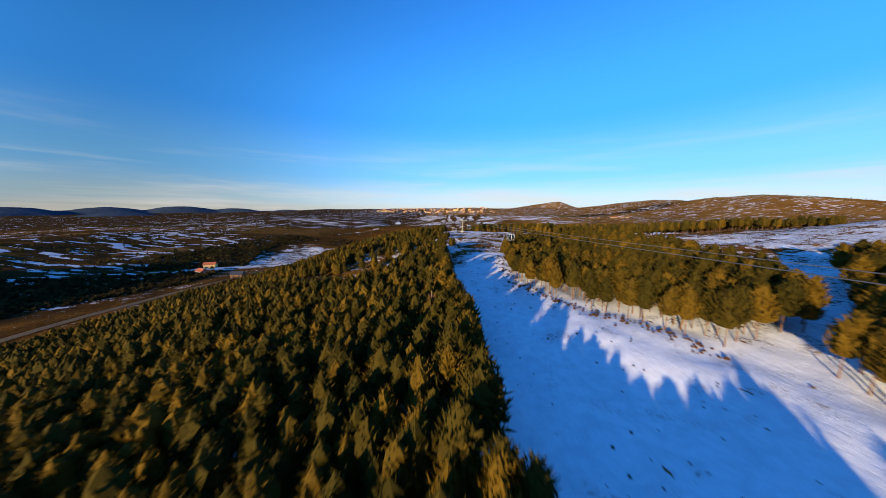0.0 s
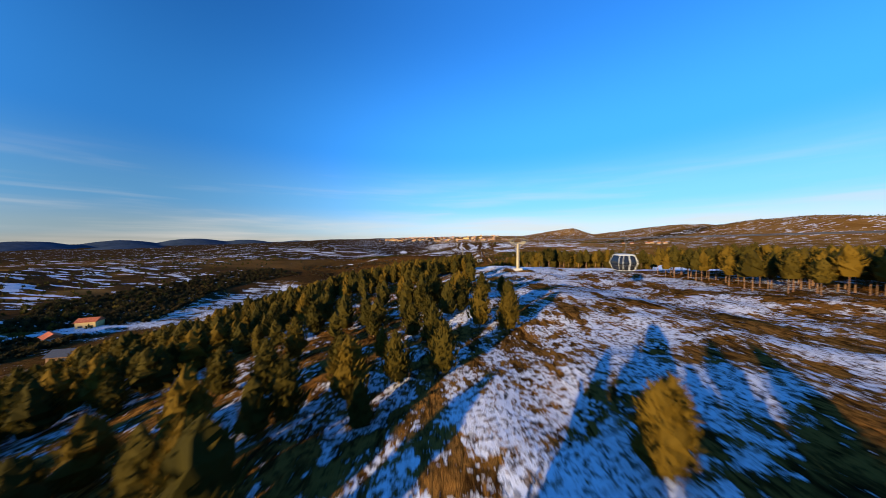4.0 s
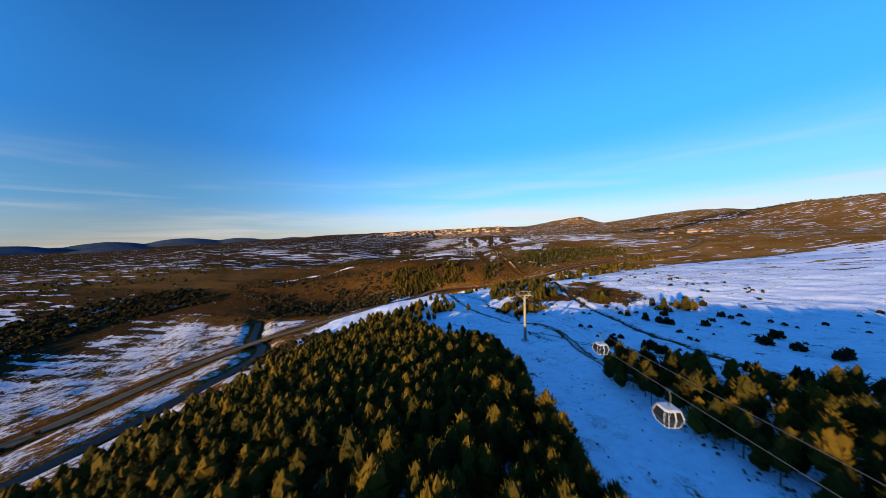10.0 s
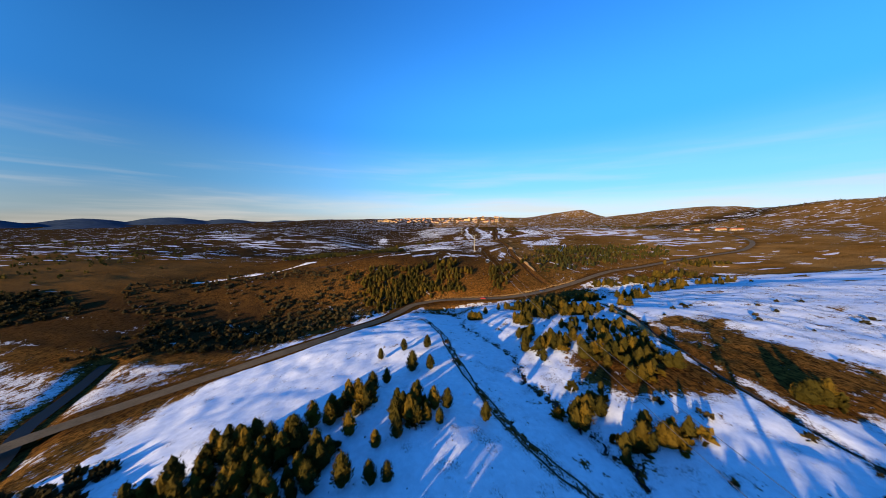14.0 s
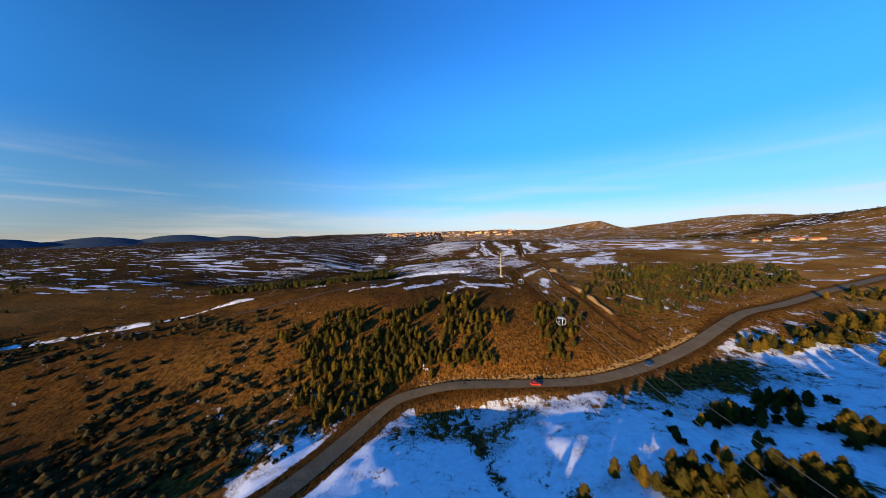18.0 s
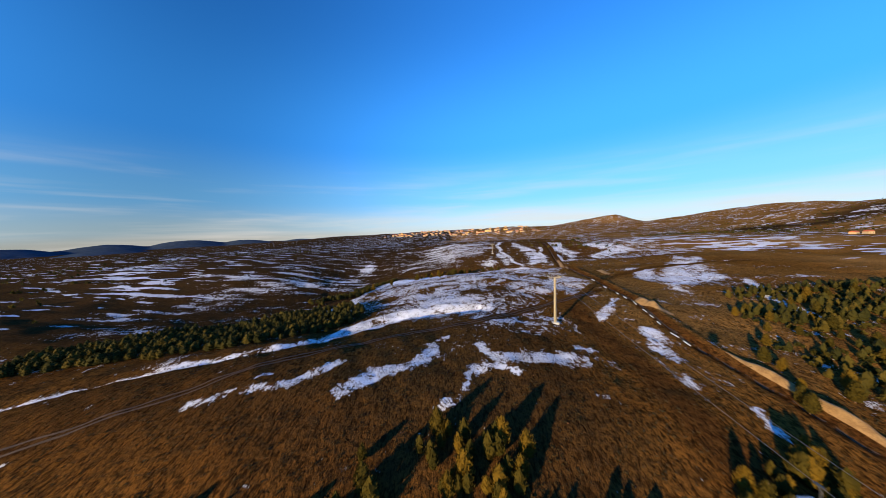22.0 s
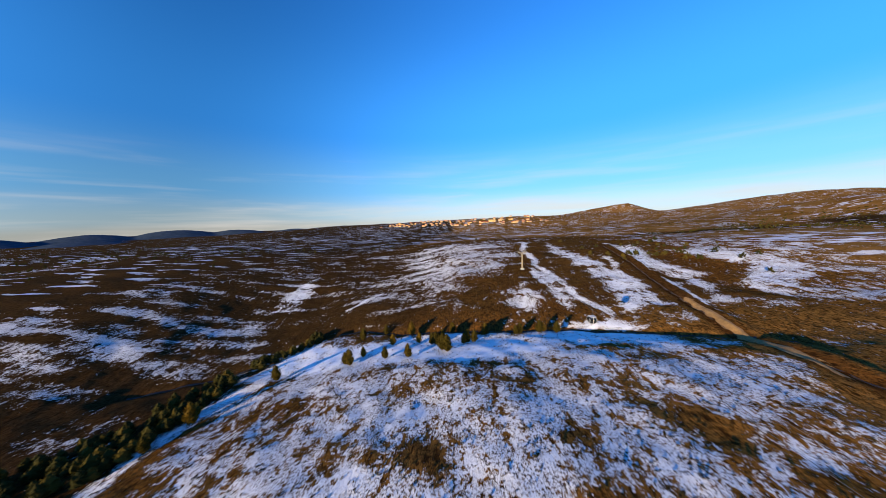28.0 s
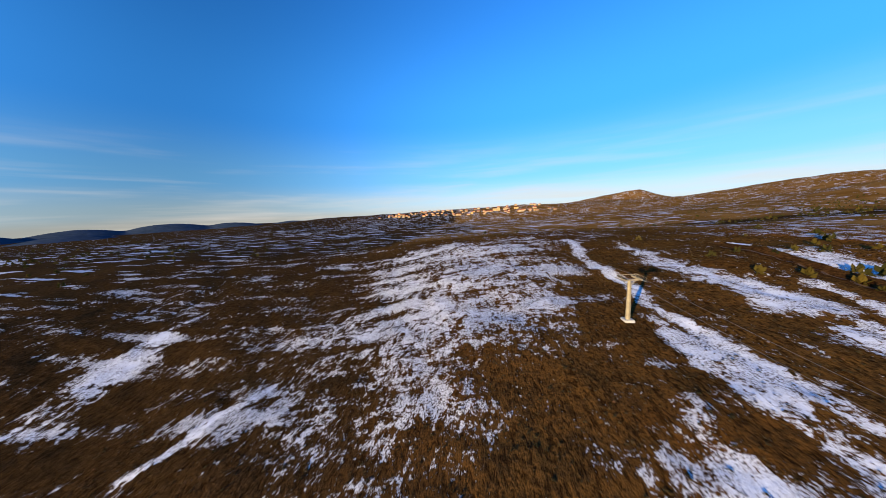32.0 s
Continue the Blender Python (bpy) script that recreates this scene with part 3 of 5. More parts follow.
    patch(0.38, 4, (-40, 925), (-30, 948), (-8, 960), (22, 970), (18, 950), (6, 934), (-8, 922))
    patch(0.69, 5, (88, 1065), (90, 1025), (99, 979), (101, 940), (97, 919), (81, 896), (74, 899), (79, 922), (82, 959), (77, 1004), (80, 1040))
    patch(0.67, 5, (49, 980), (54, 968), (59, 945), (57, 919), (55, 906), (47, 905), (48, 925), (51, 945), (47, 962))
    patch(0.62, 5, (26, 926), (37, 938), (41, 920), (36, 907), (24, 905))
    patch(0.69, 5, (122, 1017), (151, 1022), (138, 970), (144, 947), (127, 917), (120, 902), (112, 902), (126, 935), (122, 960))
    patch(0.66, 5, (160, 1000), (205, 1000), (215, 960), (190, 930), (150, 905), (145, 920), (180, 960))
    # the hilltop before it, and the meadows by the pipe works
    patch(0.56, 9, (-92, 775), (-76, 786), (-70, 843), (-32, 858), (30, 850), (84, 852), (77, 805), (57, 778), (25, 762), (8, 752), (-12, 742), (-30, 740))
    patch(0.16, 5, (88, 880), (120, 890), (200, 900), (300, 930), (380, 900), (300, 800), (200, 760), (150, 690), (104, 700), (96, 760), (96, 820))
    patch(0.64, 5, (63, 766), (81, 784), (87, 774), (79, 765), (67, 763))
    patch(0.6, 5, (9, 730), (30, 743), (38, 737), (40, 727), (31, 723), (20, 721), (13, 724))
    patch(0.65, 6, (214, 892), (232, 885), (196, 832), (190, 805), (151, 791), (131, 768), (124, 775), (129, 794), (154, 823))
    patch(0.62, 5, (137, 838), (154, 836), (139, 805), (123, 790), (124, 811))
    patch(0.66, 5, (76, 724), (80, 717), (69, 708), (72, 716))
    patch(0.62, 7.5, (317, 950), (370, 944), (316, 902), (295, 923))
    # the side valley to the west
    patch(0.1, 8, (-160, 850), (-140, 800), (-80, 785), (-66, 810), (-80, 850), (-110, 880))
    patch(0.50, 6, (-264, 824), (-251, 848), (-224, 867), (-175, 898), (-126, 932), (-115, 907), (-162, 877), (-208, 847), (-233, 820))
    patch(0.47, 12, (-336, 833), (-420, 896), (-560, 1010), (-600, 1090), (-391, 940), (-325, 870), (-265, 812))
    patch(0.64, 5, (-131, 944), (-138, 961), (-140, 975), (-140, 997), (-132, 1009), (-121, 983), (-119, 964), (-118, 947))
    # brown slopes round the knoll and the first trench
    patch(0.2, 4, (55, 484), (74, 486), (77, 468), (66, 455), (52, 455), (46, 464))
    patch(0.4, 4, (-97, 530), (-104, 544), (-84, 556), (-72, 546), (-76, 530))
    patch(0.22, 3, (88, 500), (104, 491), (98, 466), (102, 450), (102, 444), (111, 449), (113, 465), (112, 482), (108, 505))
    d, _ = distance_to(HOLLOW, wx * 0.25 + x * 0.75, wy * 0.25 + y * 0.75)
    c = np.maximum(c, (0.70 + 0.12 * ripple(x, y, 24, 36, 2)) * soft_band(d, 1.5 + 1.8 * step(-150, -100, x) + 5.0 * step(-72, -44, x), 3.0))
    for points, half in DRIFTS:
        d, _ = distance_to(smooth_line(points), wx * 0.35 + x * 0.65, wy * 0.35 + y * 0.65)
        c = np.maximum(c, 0.70 * soft_band(d, half * 0.5, half * 1.8 + 1.0))
    for kx, ky, r in KNOLLS:
        c = c - 0.62 * np.exp(-((wx * 0.3 + x * 0.7 - kx) ** 2 + (wy * 0.3 + y * 0.7 - ky) ** 2) / (1.18 * r) ** 2)
    d, _ = distance_to(GULLY, x, y)
    c = c - 0.6 * soft_band(d, 1.2, 1.5)
    return c


def line_masks(x, y):
    """Bare ground along the tracks and earthworks."""
    bare, snowless = np.zeros(x.shape), np.zeros(x.shape)
    for line, half, edge, amount, clear in ((ROAD, 4.5, 3, 0.8, 1), (ROAD[ROAD[:, 1] < 480], 6, 7, 0.5, 0.75), (TRACK, 0.8, 1.3, 0.7, 0.4), (TRACK_2, 0.5, 1.0, 1, 0.3), (TRENCH_1, 0.5, 1.8, 0.9, 0.6), (TRENCH_2, 2.4, 2.2, 1, 0.95),
                                            (STREAM, 0.2, 1.4, 0.8, 0.42), (RIVER, 3, 3, 0.3, 0.8), (RIDGE_TRACK, 1.1, 2.0, 1, 1), (BROWN_TRACK[BROWN_TRACK[:, 1] < 748], 3.5, 3.5, 0.9, 0.9), (BROWN_TRACK[BROWN_TRACK[:, 1] > 744], 1.3, 2.0, 0.7, 0.7)):
        d, _ = distance_to(line, x, y)
        b = soft_band(d, half, edge)
        bare, snowless = np.maximum(bare, amount * b), np.maximum(snowless, clear * b)
    return bare, snowless


def shaped_land(x, y):
    """The land with the road bench, the trenches and the gullies cut into it."""
    z = land(x, y)
    d, i = distance_to(ROAD, x, y)
    w = 1 - step(4.2, 11.0, d)
    z = z * (1 - w) + (ROAD_Z[i] - 0.12) * w
    for line, side in ((TRENCH_1, 0.35), (TRENCH_2, 1)):
        d, i = distance_to(line, x, y)
        j = np.clip(i, 1, len(line) - 2)
        tang = line[j + 1] - line[j - 1]
        across = ((x - line[i, 0]) * tang[..., 1] - (y - line[i, 1]) * tang[..., 0]) / np.hypot(tang[..., 0], tang[..., 1])
        z = z - 1.3 * np.exp(-(d / 1.0) ** 2)
        z = z + np.where(d < 12, 1.3 * side * np.exp(-((across - 4.2) / 2.0) ** 2), 0)
    d, _ = distance_to(STREAM, x, y)
    z = z - 0.7 * np.exp(-(d / 0.9) ** 2) - 4.0 * np.exp(-(d / 15.0) ** 2)
    d, _ = distance_to(GULLY, x, y)
    z = z - 1.4 * np.exp(-(d / 2.2) ** 2) - 1.6 * np.exp(-(d / 11.0) ** 2)
    d, _ = distance_to(HOLLOW, x, y)
    z = z - 2.5 * np.exp(-(d / 4.6) ** 2)
    d, i = distance_to(RIVER, x, y)
    w = 1 - step(3.5, 12.0, d)
    return z * (1 - w) + np.minimum(z, RIVER_Z[i] - 0.6) * w


def steps_out(lo, hi, fine, limit, grow=1.06):
    """Evenly fine from lo to hi, then wider and wider out to the limits."""
    mid = list(np.arange(lo, hi + 0.01, fine))
    out, s = mid[:], fine
    while out[-1] < limit[1]:
        s *= grow
        out.append(out[-1] + s)
    s = fine
    while out[0] > limit[0]:
        s *= grow
        out.insert(0, out[0] - s)
    return np.array(out)


GX = steps_out(-170, 170, 1.5, (-5200, 5200), 1.045)
GY = steps_out(-40, 1010, 1.6, (-900, 5900), 1.045)
MX, MY = np.meshgrid(GX, GY)
MZ = shaped_land(MX, MY)
nx, ny = len(GX), len(GY)
idx = np.arange(nx * ny).reshape(ny, nx)
quads = np.stack([idx[:-1, :-1], idx[:-1, 1:], idx[1:, 1:], idx[1:, :-1]], -1).reshape(-1, 4)
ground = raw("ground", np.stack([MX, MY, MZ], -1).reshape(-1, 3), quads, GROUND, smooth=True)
tagged(ground, "rolling hills of dry brown grass and patchy snow", "ground", kind="structure")
bare, snowless = line_masks(MX, MY)
cover = snow_cover(MX, MY)
set_attribute(ground, "snow", np.clip(cover, 0, 1) - snowless * 1.2)
set_attribute(ground, "bare", bare)
set_attribute(ground, "far", np.maximum(step(190, 330, np.abs(MX)), step(1060, 1250, MY)))
set_attribute(ground, "open", np.maximum(np.maximum(step(190, 330, np.abs(MX)), step(1060, 1250, MY)), 0.7 * step(30, 95, MX) * step(660, 740, MY) * (1 - step(850, 905, MY))))
# heath, plus painted shade over the western valley and lower slopes
heath_shade = np.maximum(step(-150, -260, MX) * (1 - step(560, 640, MY)) * step(-0.75, -0.15, ripple(MX, MY, 170, 33, 3)), np.maximum(step(-62, -92, MX) * step(690, 740, MY), np.maximum(0.6 * step(-60, -150, MX) * step(540, 580, MY), 0.9 * step(-70, -120, MX) * step(515, 530, MY) * (1 - step(575, 620, MY)))))
shrub_shade = np.clip(step(0.25, 0.7, ripple(MX, MY, 420, 31, 3)) * (np.maximum(step(-260, -420, MX), step(1150, 1500, MY))), 0, 1)
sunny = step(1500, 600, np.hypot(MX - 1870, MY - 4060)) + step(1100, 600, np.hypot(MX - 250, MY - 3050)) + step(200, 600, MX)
# dull hilltop grass; beyond the gully the flank's shade is painted in too
brown_top_shade = np.maximum(0.68 * (1 - step(25, 60, MX)) * (1 - step(748, 800, MY)) + 0.38 * step(748, 800, MY) * (1 - step(10, 60, MX)), (0.55 + 0.35 * step(10, -40, MX)) * step(880, 910, MY) * (1 - step(120, 200, MX))) * step(-150, -115, MX) * step(636, 668, MY) * (1 - step(1080, 1200, MY))
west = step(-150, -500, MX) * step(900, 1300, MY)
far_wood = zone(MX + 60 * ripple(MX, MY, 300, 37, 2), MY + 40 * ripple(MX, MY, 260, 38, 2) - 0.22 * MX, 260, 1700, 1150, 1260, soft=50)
set_attribute(ground, "shrub_shade", np.maximum(far_wood, np.maximum(np.maximum(shrub_shade * 0.85, 0.9 * west) * (1 - np.clip(sunny, 0, 1)), np.maximum(heath_shade * 0.92, brown_top_shade))))


def ground_at(x, y):
    return float(shaped_land(np.array([x], float), np.array([y], float))[0])


def mesh_z(x, y):
    """Height of the ground mesh itself, between its corners."""
    i, j = np.clip(np.searchsorted(GX, x) - 1, 0, nx - 2), np.clip(np.searchsorted(GY, y) - 1, 0, ny - 2)
    u, v = (x - GX[i]) / (GX[i + 1] - GX[i]), (y - GY[j]) / (GY[j + 1] - GY[j])
    return (MZ[j, i] * (1 - u) + MZ[j, i + 1] * u) * (1 - v) + (MZ[j + 1, i] * (1 - u) + MZ[j + 1, i + 1] * u) * v


def ribbon(name, line, zs, half, material, lift, label="", category="", kind="structure", parent=None, crown=0.06, across=4):
    t = np.gradient(line, axis=0)
    n = np.stack([t[:, 1], -t[:, 0]], -1) / np.hypot(t[:, 0], t[:, 1])[:, None]
    verts, s = [], np.linspace(-1, 1, across + 1)
    for k in s:
        p = line + n * k * half
        base = mesh_z(p[:, 0], p[:, 1]) if zs is None else zs
        verts.append(np.column_stack([p, base + lift + crown * (1 - k * k)]))
    v = np.stack(verts, 1)
    m = np.arange(v.shape[0] * (across + 1)).reshape(v.shape[0], across + 1)
    f = np.stack([m[:-1, :-1], m[:-1, 1:], m[1:, 1:], m[1:, :-1]], -1).reshape(-1, 4)
    ob = raw(name, v.reshape(-1, 3), f, material, parent, smooth=True)
    return tagged(ob, label, category, kind=kind)


ribbon("road", ROAD, ROAD_Z, 3.0, ASPHALT, 0.02, "worn grey asphalt road winding through the valley", "road")

def ruts(name, line, gauge, half, label, material=None):
    """Two dark wheel ruts pressed into the ground."""
    t = np.gradient(line, axis=0)
    n = np.stack([t[:, 1], -t[:, 0]], -1) / np.hypot(t[:, 0], t[:, 1])[:, None]
    root = tagged(new(name), label, "track", kind="structure")
    for s in (-1, 1):
        k = np.arange(len(line))[:, None]
        side = line + n * (s * gauge + 0.22 * np.sin(k * 0.31 + s) + 0.12 * np.sin(k * 0.83 + 2 * s))
        ob = ribbon("rut", side, None, half, material or DIRT, 0.05, parent=root, kind="", crown=0.02, across=2)
    return root


ruts("dirt_track", smooth_line(TRACK[::6], 1.0), 0.95, 0.27, "muddy wheel ruts winding over the snow field")
ruts("loop_track", smooth_line(TRACK_2[::5], 1.0), 0.7, 0.22, "faint wheel ruts looping through the snow")
ruts("hill_track", smooth_line(RIDGE_TRACK[::6], 1.5), 0.8, 0.3, "worn wheel ruts crossing the brown hilltop")
for name, line, half, label in (("brook", STREAM, 0.22, "narrow dark brook cut through the snow"), ("gully_brook", GULLY, 0.6, "dark little stream at the bottom of the gully")):
    ribbon(name, line, None, half, WATER, 0.06, label, "stream", crown=0.0, across=2)
for name, line, label in (("trench", TRENCH_1, "dark open pipe trench across the snow"), ("trench", TRENCH_2, "dark open pipe trench up the hill")):
    ribbon(name, line, None, 0.45, DIRT, 0.08, label, "trench", crown=-0.1, across=2)
ribbon("river", RIVER, RIVER_Z, 2.4, WATER, 0.0, "dark narrow river at the foot of the wooded slope", "river", crown=0.0)

# ---- gondola lift ----
def pylon(x, y, tall, turn):
    """A tubular mast with a crossarm, two sheave trains and catwalks; origin at its base."""
    gz = ground_at(x, y)
    root = thing("lift_pylon", "pale galvanised steel gondola lift pylon standing on the hillside", "lift pylon",
                 pose(x, y, gz - 0.3, 0, 0, turn), "pylons of the gondola lift")
    bm = bmesh.new()
    box(bm, 0, 0, 0.35, 2.6, 2.6, 1.1, bevel=0.12)
    part("plinth", bm, CONCRETE, root)
    bm = bmesh.new()
    rod(bm, (0, 0, 0.8), (0, 0, tall), 0.62, 0.42, 20)
    for k in range(1, 4):
        rod(bm, (0, 0, tall * k / 4), (0, 0, tall * k / 4 + 0.12), 0.68 - 0.05 * k, None, 20)
    part("mast", bm, STEEL, root)
    bm = bmesh.new()
    for s in (-0.22, 0.22):
        rod(bm, (s, -0.72, 0.9), (s, -0.56, tall - 0.3), 0.035, None, 6)
    for k in range(int(tall / 0.45)):
        rod(bm, (-0.22, -0.72 + 0.16 * k * 0.45 / tall, 1.2 + k * 0.45), (0.22, -0.72 + 0.16 * k * 0.45 / tall, 1.2 + k * 0.45), 0.022, None, 5)
    part("ladder", bm, STEEL, root)
    bm = bmesh.new()
    box(bm, 0, 0, tall + 0.2, 4.6, 0.5, 0.5, bevel=0.06)
    for s in (-1, 1):
        rod(bm, (s * 0.4, 0, tall - 1.3), (s * 1.8, 0, tall), 0.10)
    part("crossarm", bm, STEEL, root)
    bm = bmesh.new()
    for s in (-1, 1):
        for e in (-1, 1):
            rod(bm, (s * 1.7, e * 0.4, tall + 0.4), (s * 2.1, e * 0.7, tall + 1.7), 0.05)
        rod(bm, (s * 2.1, -0.7, tall + 1.7), (s * 2.1, 0.7, tall + 1.7), 0.045)
    rod(bm, (-2.1, 0, tall + 1.7), (2.1, 0, tall + 1.7), 0.06)
    part("lifting_frame", bm, STEEL, root)
    for s in (-1, 1):
        bm = bmesh.new()
        box(bm, s * 1.9, 0, tall + 0.55, 0.18, 4.6, 0.30, bevel=0.03)
        for q in (-1.4, 1.4):
            box(bm, s * 1.9, q, tall + 0.78, 0.26, 2.1, 0.2, bevel=0.03)
        train = part("sheave_train", bm, STEEL, root)
        for k in range(8):
            bm = bmesh.new()
            wheel_disc(bm, (s * 2.1, -2.1 + k * 0.6, tall + 0.95), 0.25, 0.14)
            part("sheave", bm, RUBBER, train)
        bm = bmesh.new()
        box(bm, s * 2.52, 0, tall + 0.35, 0.5, 5.2, 0.06)
        for e in (-2.5, -1.25, 0, 1.25, 2.5):
            rod(bm, (s * 2.75, e, tall + 0.35), (s * 2.75, e, tall + 1.4), 0.025, None, 6)
        for h in (0.9, 1.4):
            rod(bm, (s * 2.75, -2.6, tall + h), (s * 2.75, 2.6, tall + h), 0.02, None, 6)
        part("catwalk", bm, STEEL, root)
    return gz - 0.3 + tall + 1.25


PYLONS = []
for px_, py_, tall, turn in ((23.0, 213.0, 9.0, -1.0), (27.5, 387.0, 18.3, -1.5), (41.0, 726.0, 20.0, -1.5), (42.5, 968.0, 12.0, 0.0)):
    PYLONS.append((px_, py_, pylon(px_, py_, tall, turn)))
ENDS = [(22.5, -150.0, 104.5)] + PYLONS + [(42.0, 1290.0, 96.0)]


def rope_z(y):
    for (x0, y0, z0), (x1, y1, z1) in zip(ENDS, ENDS[1:]):
        if y0 <= y <= y1:
            s = (y - y0) / (y1 - y0)
            return x0 + s * (x1 - x0), z0 + s * (z1 - z0) - 4 * s * (1 - s) * (y1 - y0) * (0.007 if y0 < 0 else 0.0185 if y0 > 300 else 0.012)
    return 0, 0


for side in (-2.1, 2.1):
    bm = bmesh.new()
    ys = np.arange(-150, 1291, 8.0)
    last = None
    for y in ys:
        x, z = rope_z(float(y))
        now = (x + side, float(y), z)
        if last:
            rod(bm, last, now, 0.032, None, 6)
        last = now
    tagged(part("haul_rope", bm, ROPE), "thin steel haul rope of the gondola lift", "cable", "ropes of the gondola lift")


def gondola():
    """An eight-seat cabin under its grip; origin at the rope."""
    root = thing("gondola_cabin", "gondola cabin with dark glazing and pale frame on the rope", "gondola", group="cabins of the gondola lift")
    bm = bmesh.new()
    rod(bm, (0, 0, -0.1), (0.25, 0, -0.6), 0.07)
    rod(bm, (0.25, 0, -0.6), (0.25, 0, -1.5), 0.07)
    rod(bm, (0.25, 0, -1.5), (0, 0, -1.95), 0.07)
    part("hanger", bm, DARK_STEEL, root)
    bm = bmesh.new()
    box(bm, 0, 0, 0.02, 0.3, 0.75, 0.22, bevel=0.04)
    part("grip", bm, DARK_STEEL, root)

    def ring(z, hx, hy, c):
        return [(sx * hx - sx * (c if k else 0), sy * hy - sy * (0 if k else c), z) for sx, sy, k in
                ((1, -1, 0), (1, 1, 0), (1, 1, 1), (-1, 1, 1), (-1, 1, 0), (-1, -1, 0), (-1, -1, 1), (1, -1, 1))]

    levels = [(-2.0, 0.72, 0.72), (-2.12, 0.90, 0.92), (-2.9, 1.14, 1.16), (-3.15, 1.16, 1.18), (-4.02, 0.92, 0.94), (-4.2, 0.74, 0.74)]

    def shell(name, pick, material, grow=0.0):
        bm = bmesh.new()
        rows = [[bm.verts.new(p) for p in ring(z, hx + grow, hy + grow, 0.3)] for z, hx, hy in levels[pick]]
        for a, b in zip(rows, rows[1:]):
            for k in range(8):
                bm.faces.new((a[k], a[(k + 1) % 8], b[(k + 1) % 8], b[k]))
        bm.faces.new(rows[0]), bm.faces.new(rows[-1][::-1])
        return part(name, bm, material, root)

    shell("roof", slice(0, 2), CABIN, 0.03)
    shell("glazing", slice(1, 5), TINTED)
    shell("base", slice(4, 6), DARK_STEEL, 0.03)
    for k in range(8):
        bm = bmesh.new()
        for (z0, x0, y0), (z1, x1, y1) in zip(levels[1:4], levels[2:5]):
            rod(bm, ring(z0, x0 + 0.02, y0 + 0.02, 0.3)[k], ring(z1, x1 + 0.02, y1 + 0.02, 0.3)[k], 0.024, None, 5)
        part("corner_post", bm, CABIN, root)
    for name, z, hx, hy in (("top_rail", -2.14, 0.93, 0.95), ("waist_rail", -3.4, 1.11, 1.13), ("bottom_rail", -4.0, 0.95, 0.97)):
        bm = bmesh.new()
        p = ring(z, hx, hy, 0.3)
        for k in range(8):
            rod(bm, p[k], p[(k + 1) % 8], 0.03, None, 5)
        part(name, bm, CABIN if name != "waist_rail" else DARK_STEEL, root)
    for side, turn in ((-1, 0), (1, 0)):
        bm = bmesh.new()
        rod(bm, (0, side * 0.94, -2.15), (0, side * 1.19, -3.05), 0.055, None, 6)
        rod(bm, (0, side * 1.19, -3.05), (0, side * 0.96, -4.0), 0.055, None, 6)
        part("door_post", bm, CABIN, root)
    for s in (-1, 1):
        bm = bmesh.new()
        for q in (-0.4, 0, 0.4):
            box(bm, 1.22, s * 0.55 + q * 0.2, -3.55, 0.03, 0.05, 0.7)
        rod(bm, (1.24, s * 0.85, -3.3), (1.24, s * 0.25, -3.3), 0.03)
        part("ski_rack", bm, DARK_STEEL, root)
    bm = bmesh.new()
    box(bm, 0, 0, -4.27, 1.3, 1.3, 0.12, bevel=0.04)
    part("floor_pan", bm, DARK_STEEL, root)
    return root


first = gondola()
CABINS = [(85.2, 2.1), (157.6, -2.1), (316, -2.1), (338, 2.1), (580, -2.1), (637, -2.1), (858, -2.1)]
for n, (y, side) in enumerate(CABINS):
    x, z = rope_z(y)
    m = pose(x + side, y, z, 0, 0, 0)
    if n == 0:
        first.matrix_basis = m
    else:
        copy_thing(first, m)

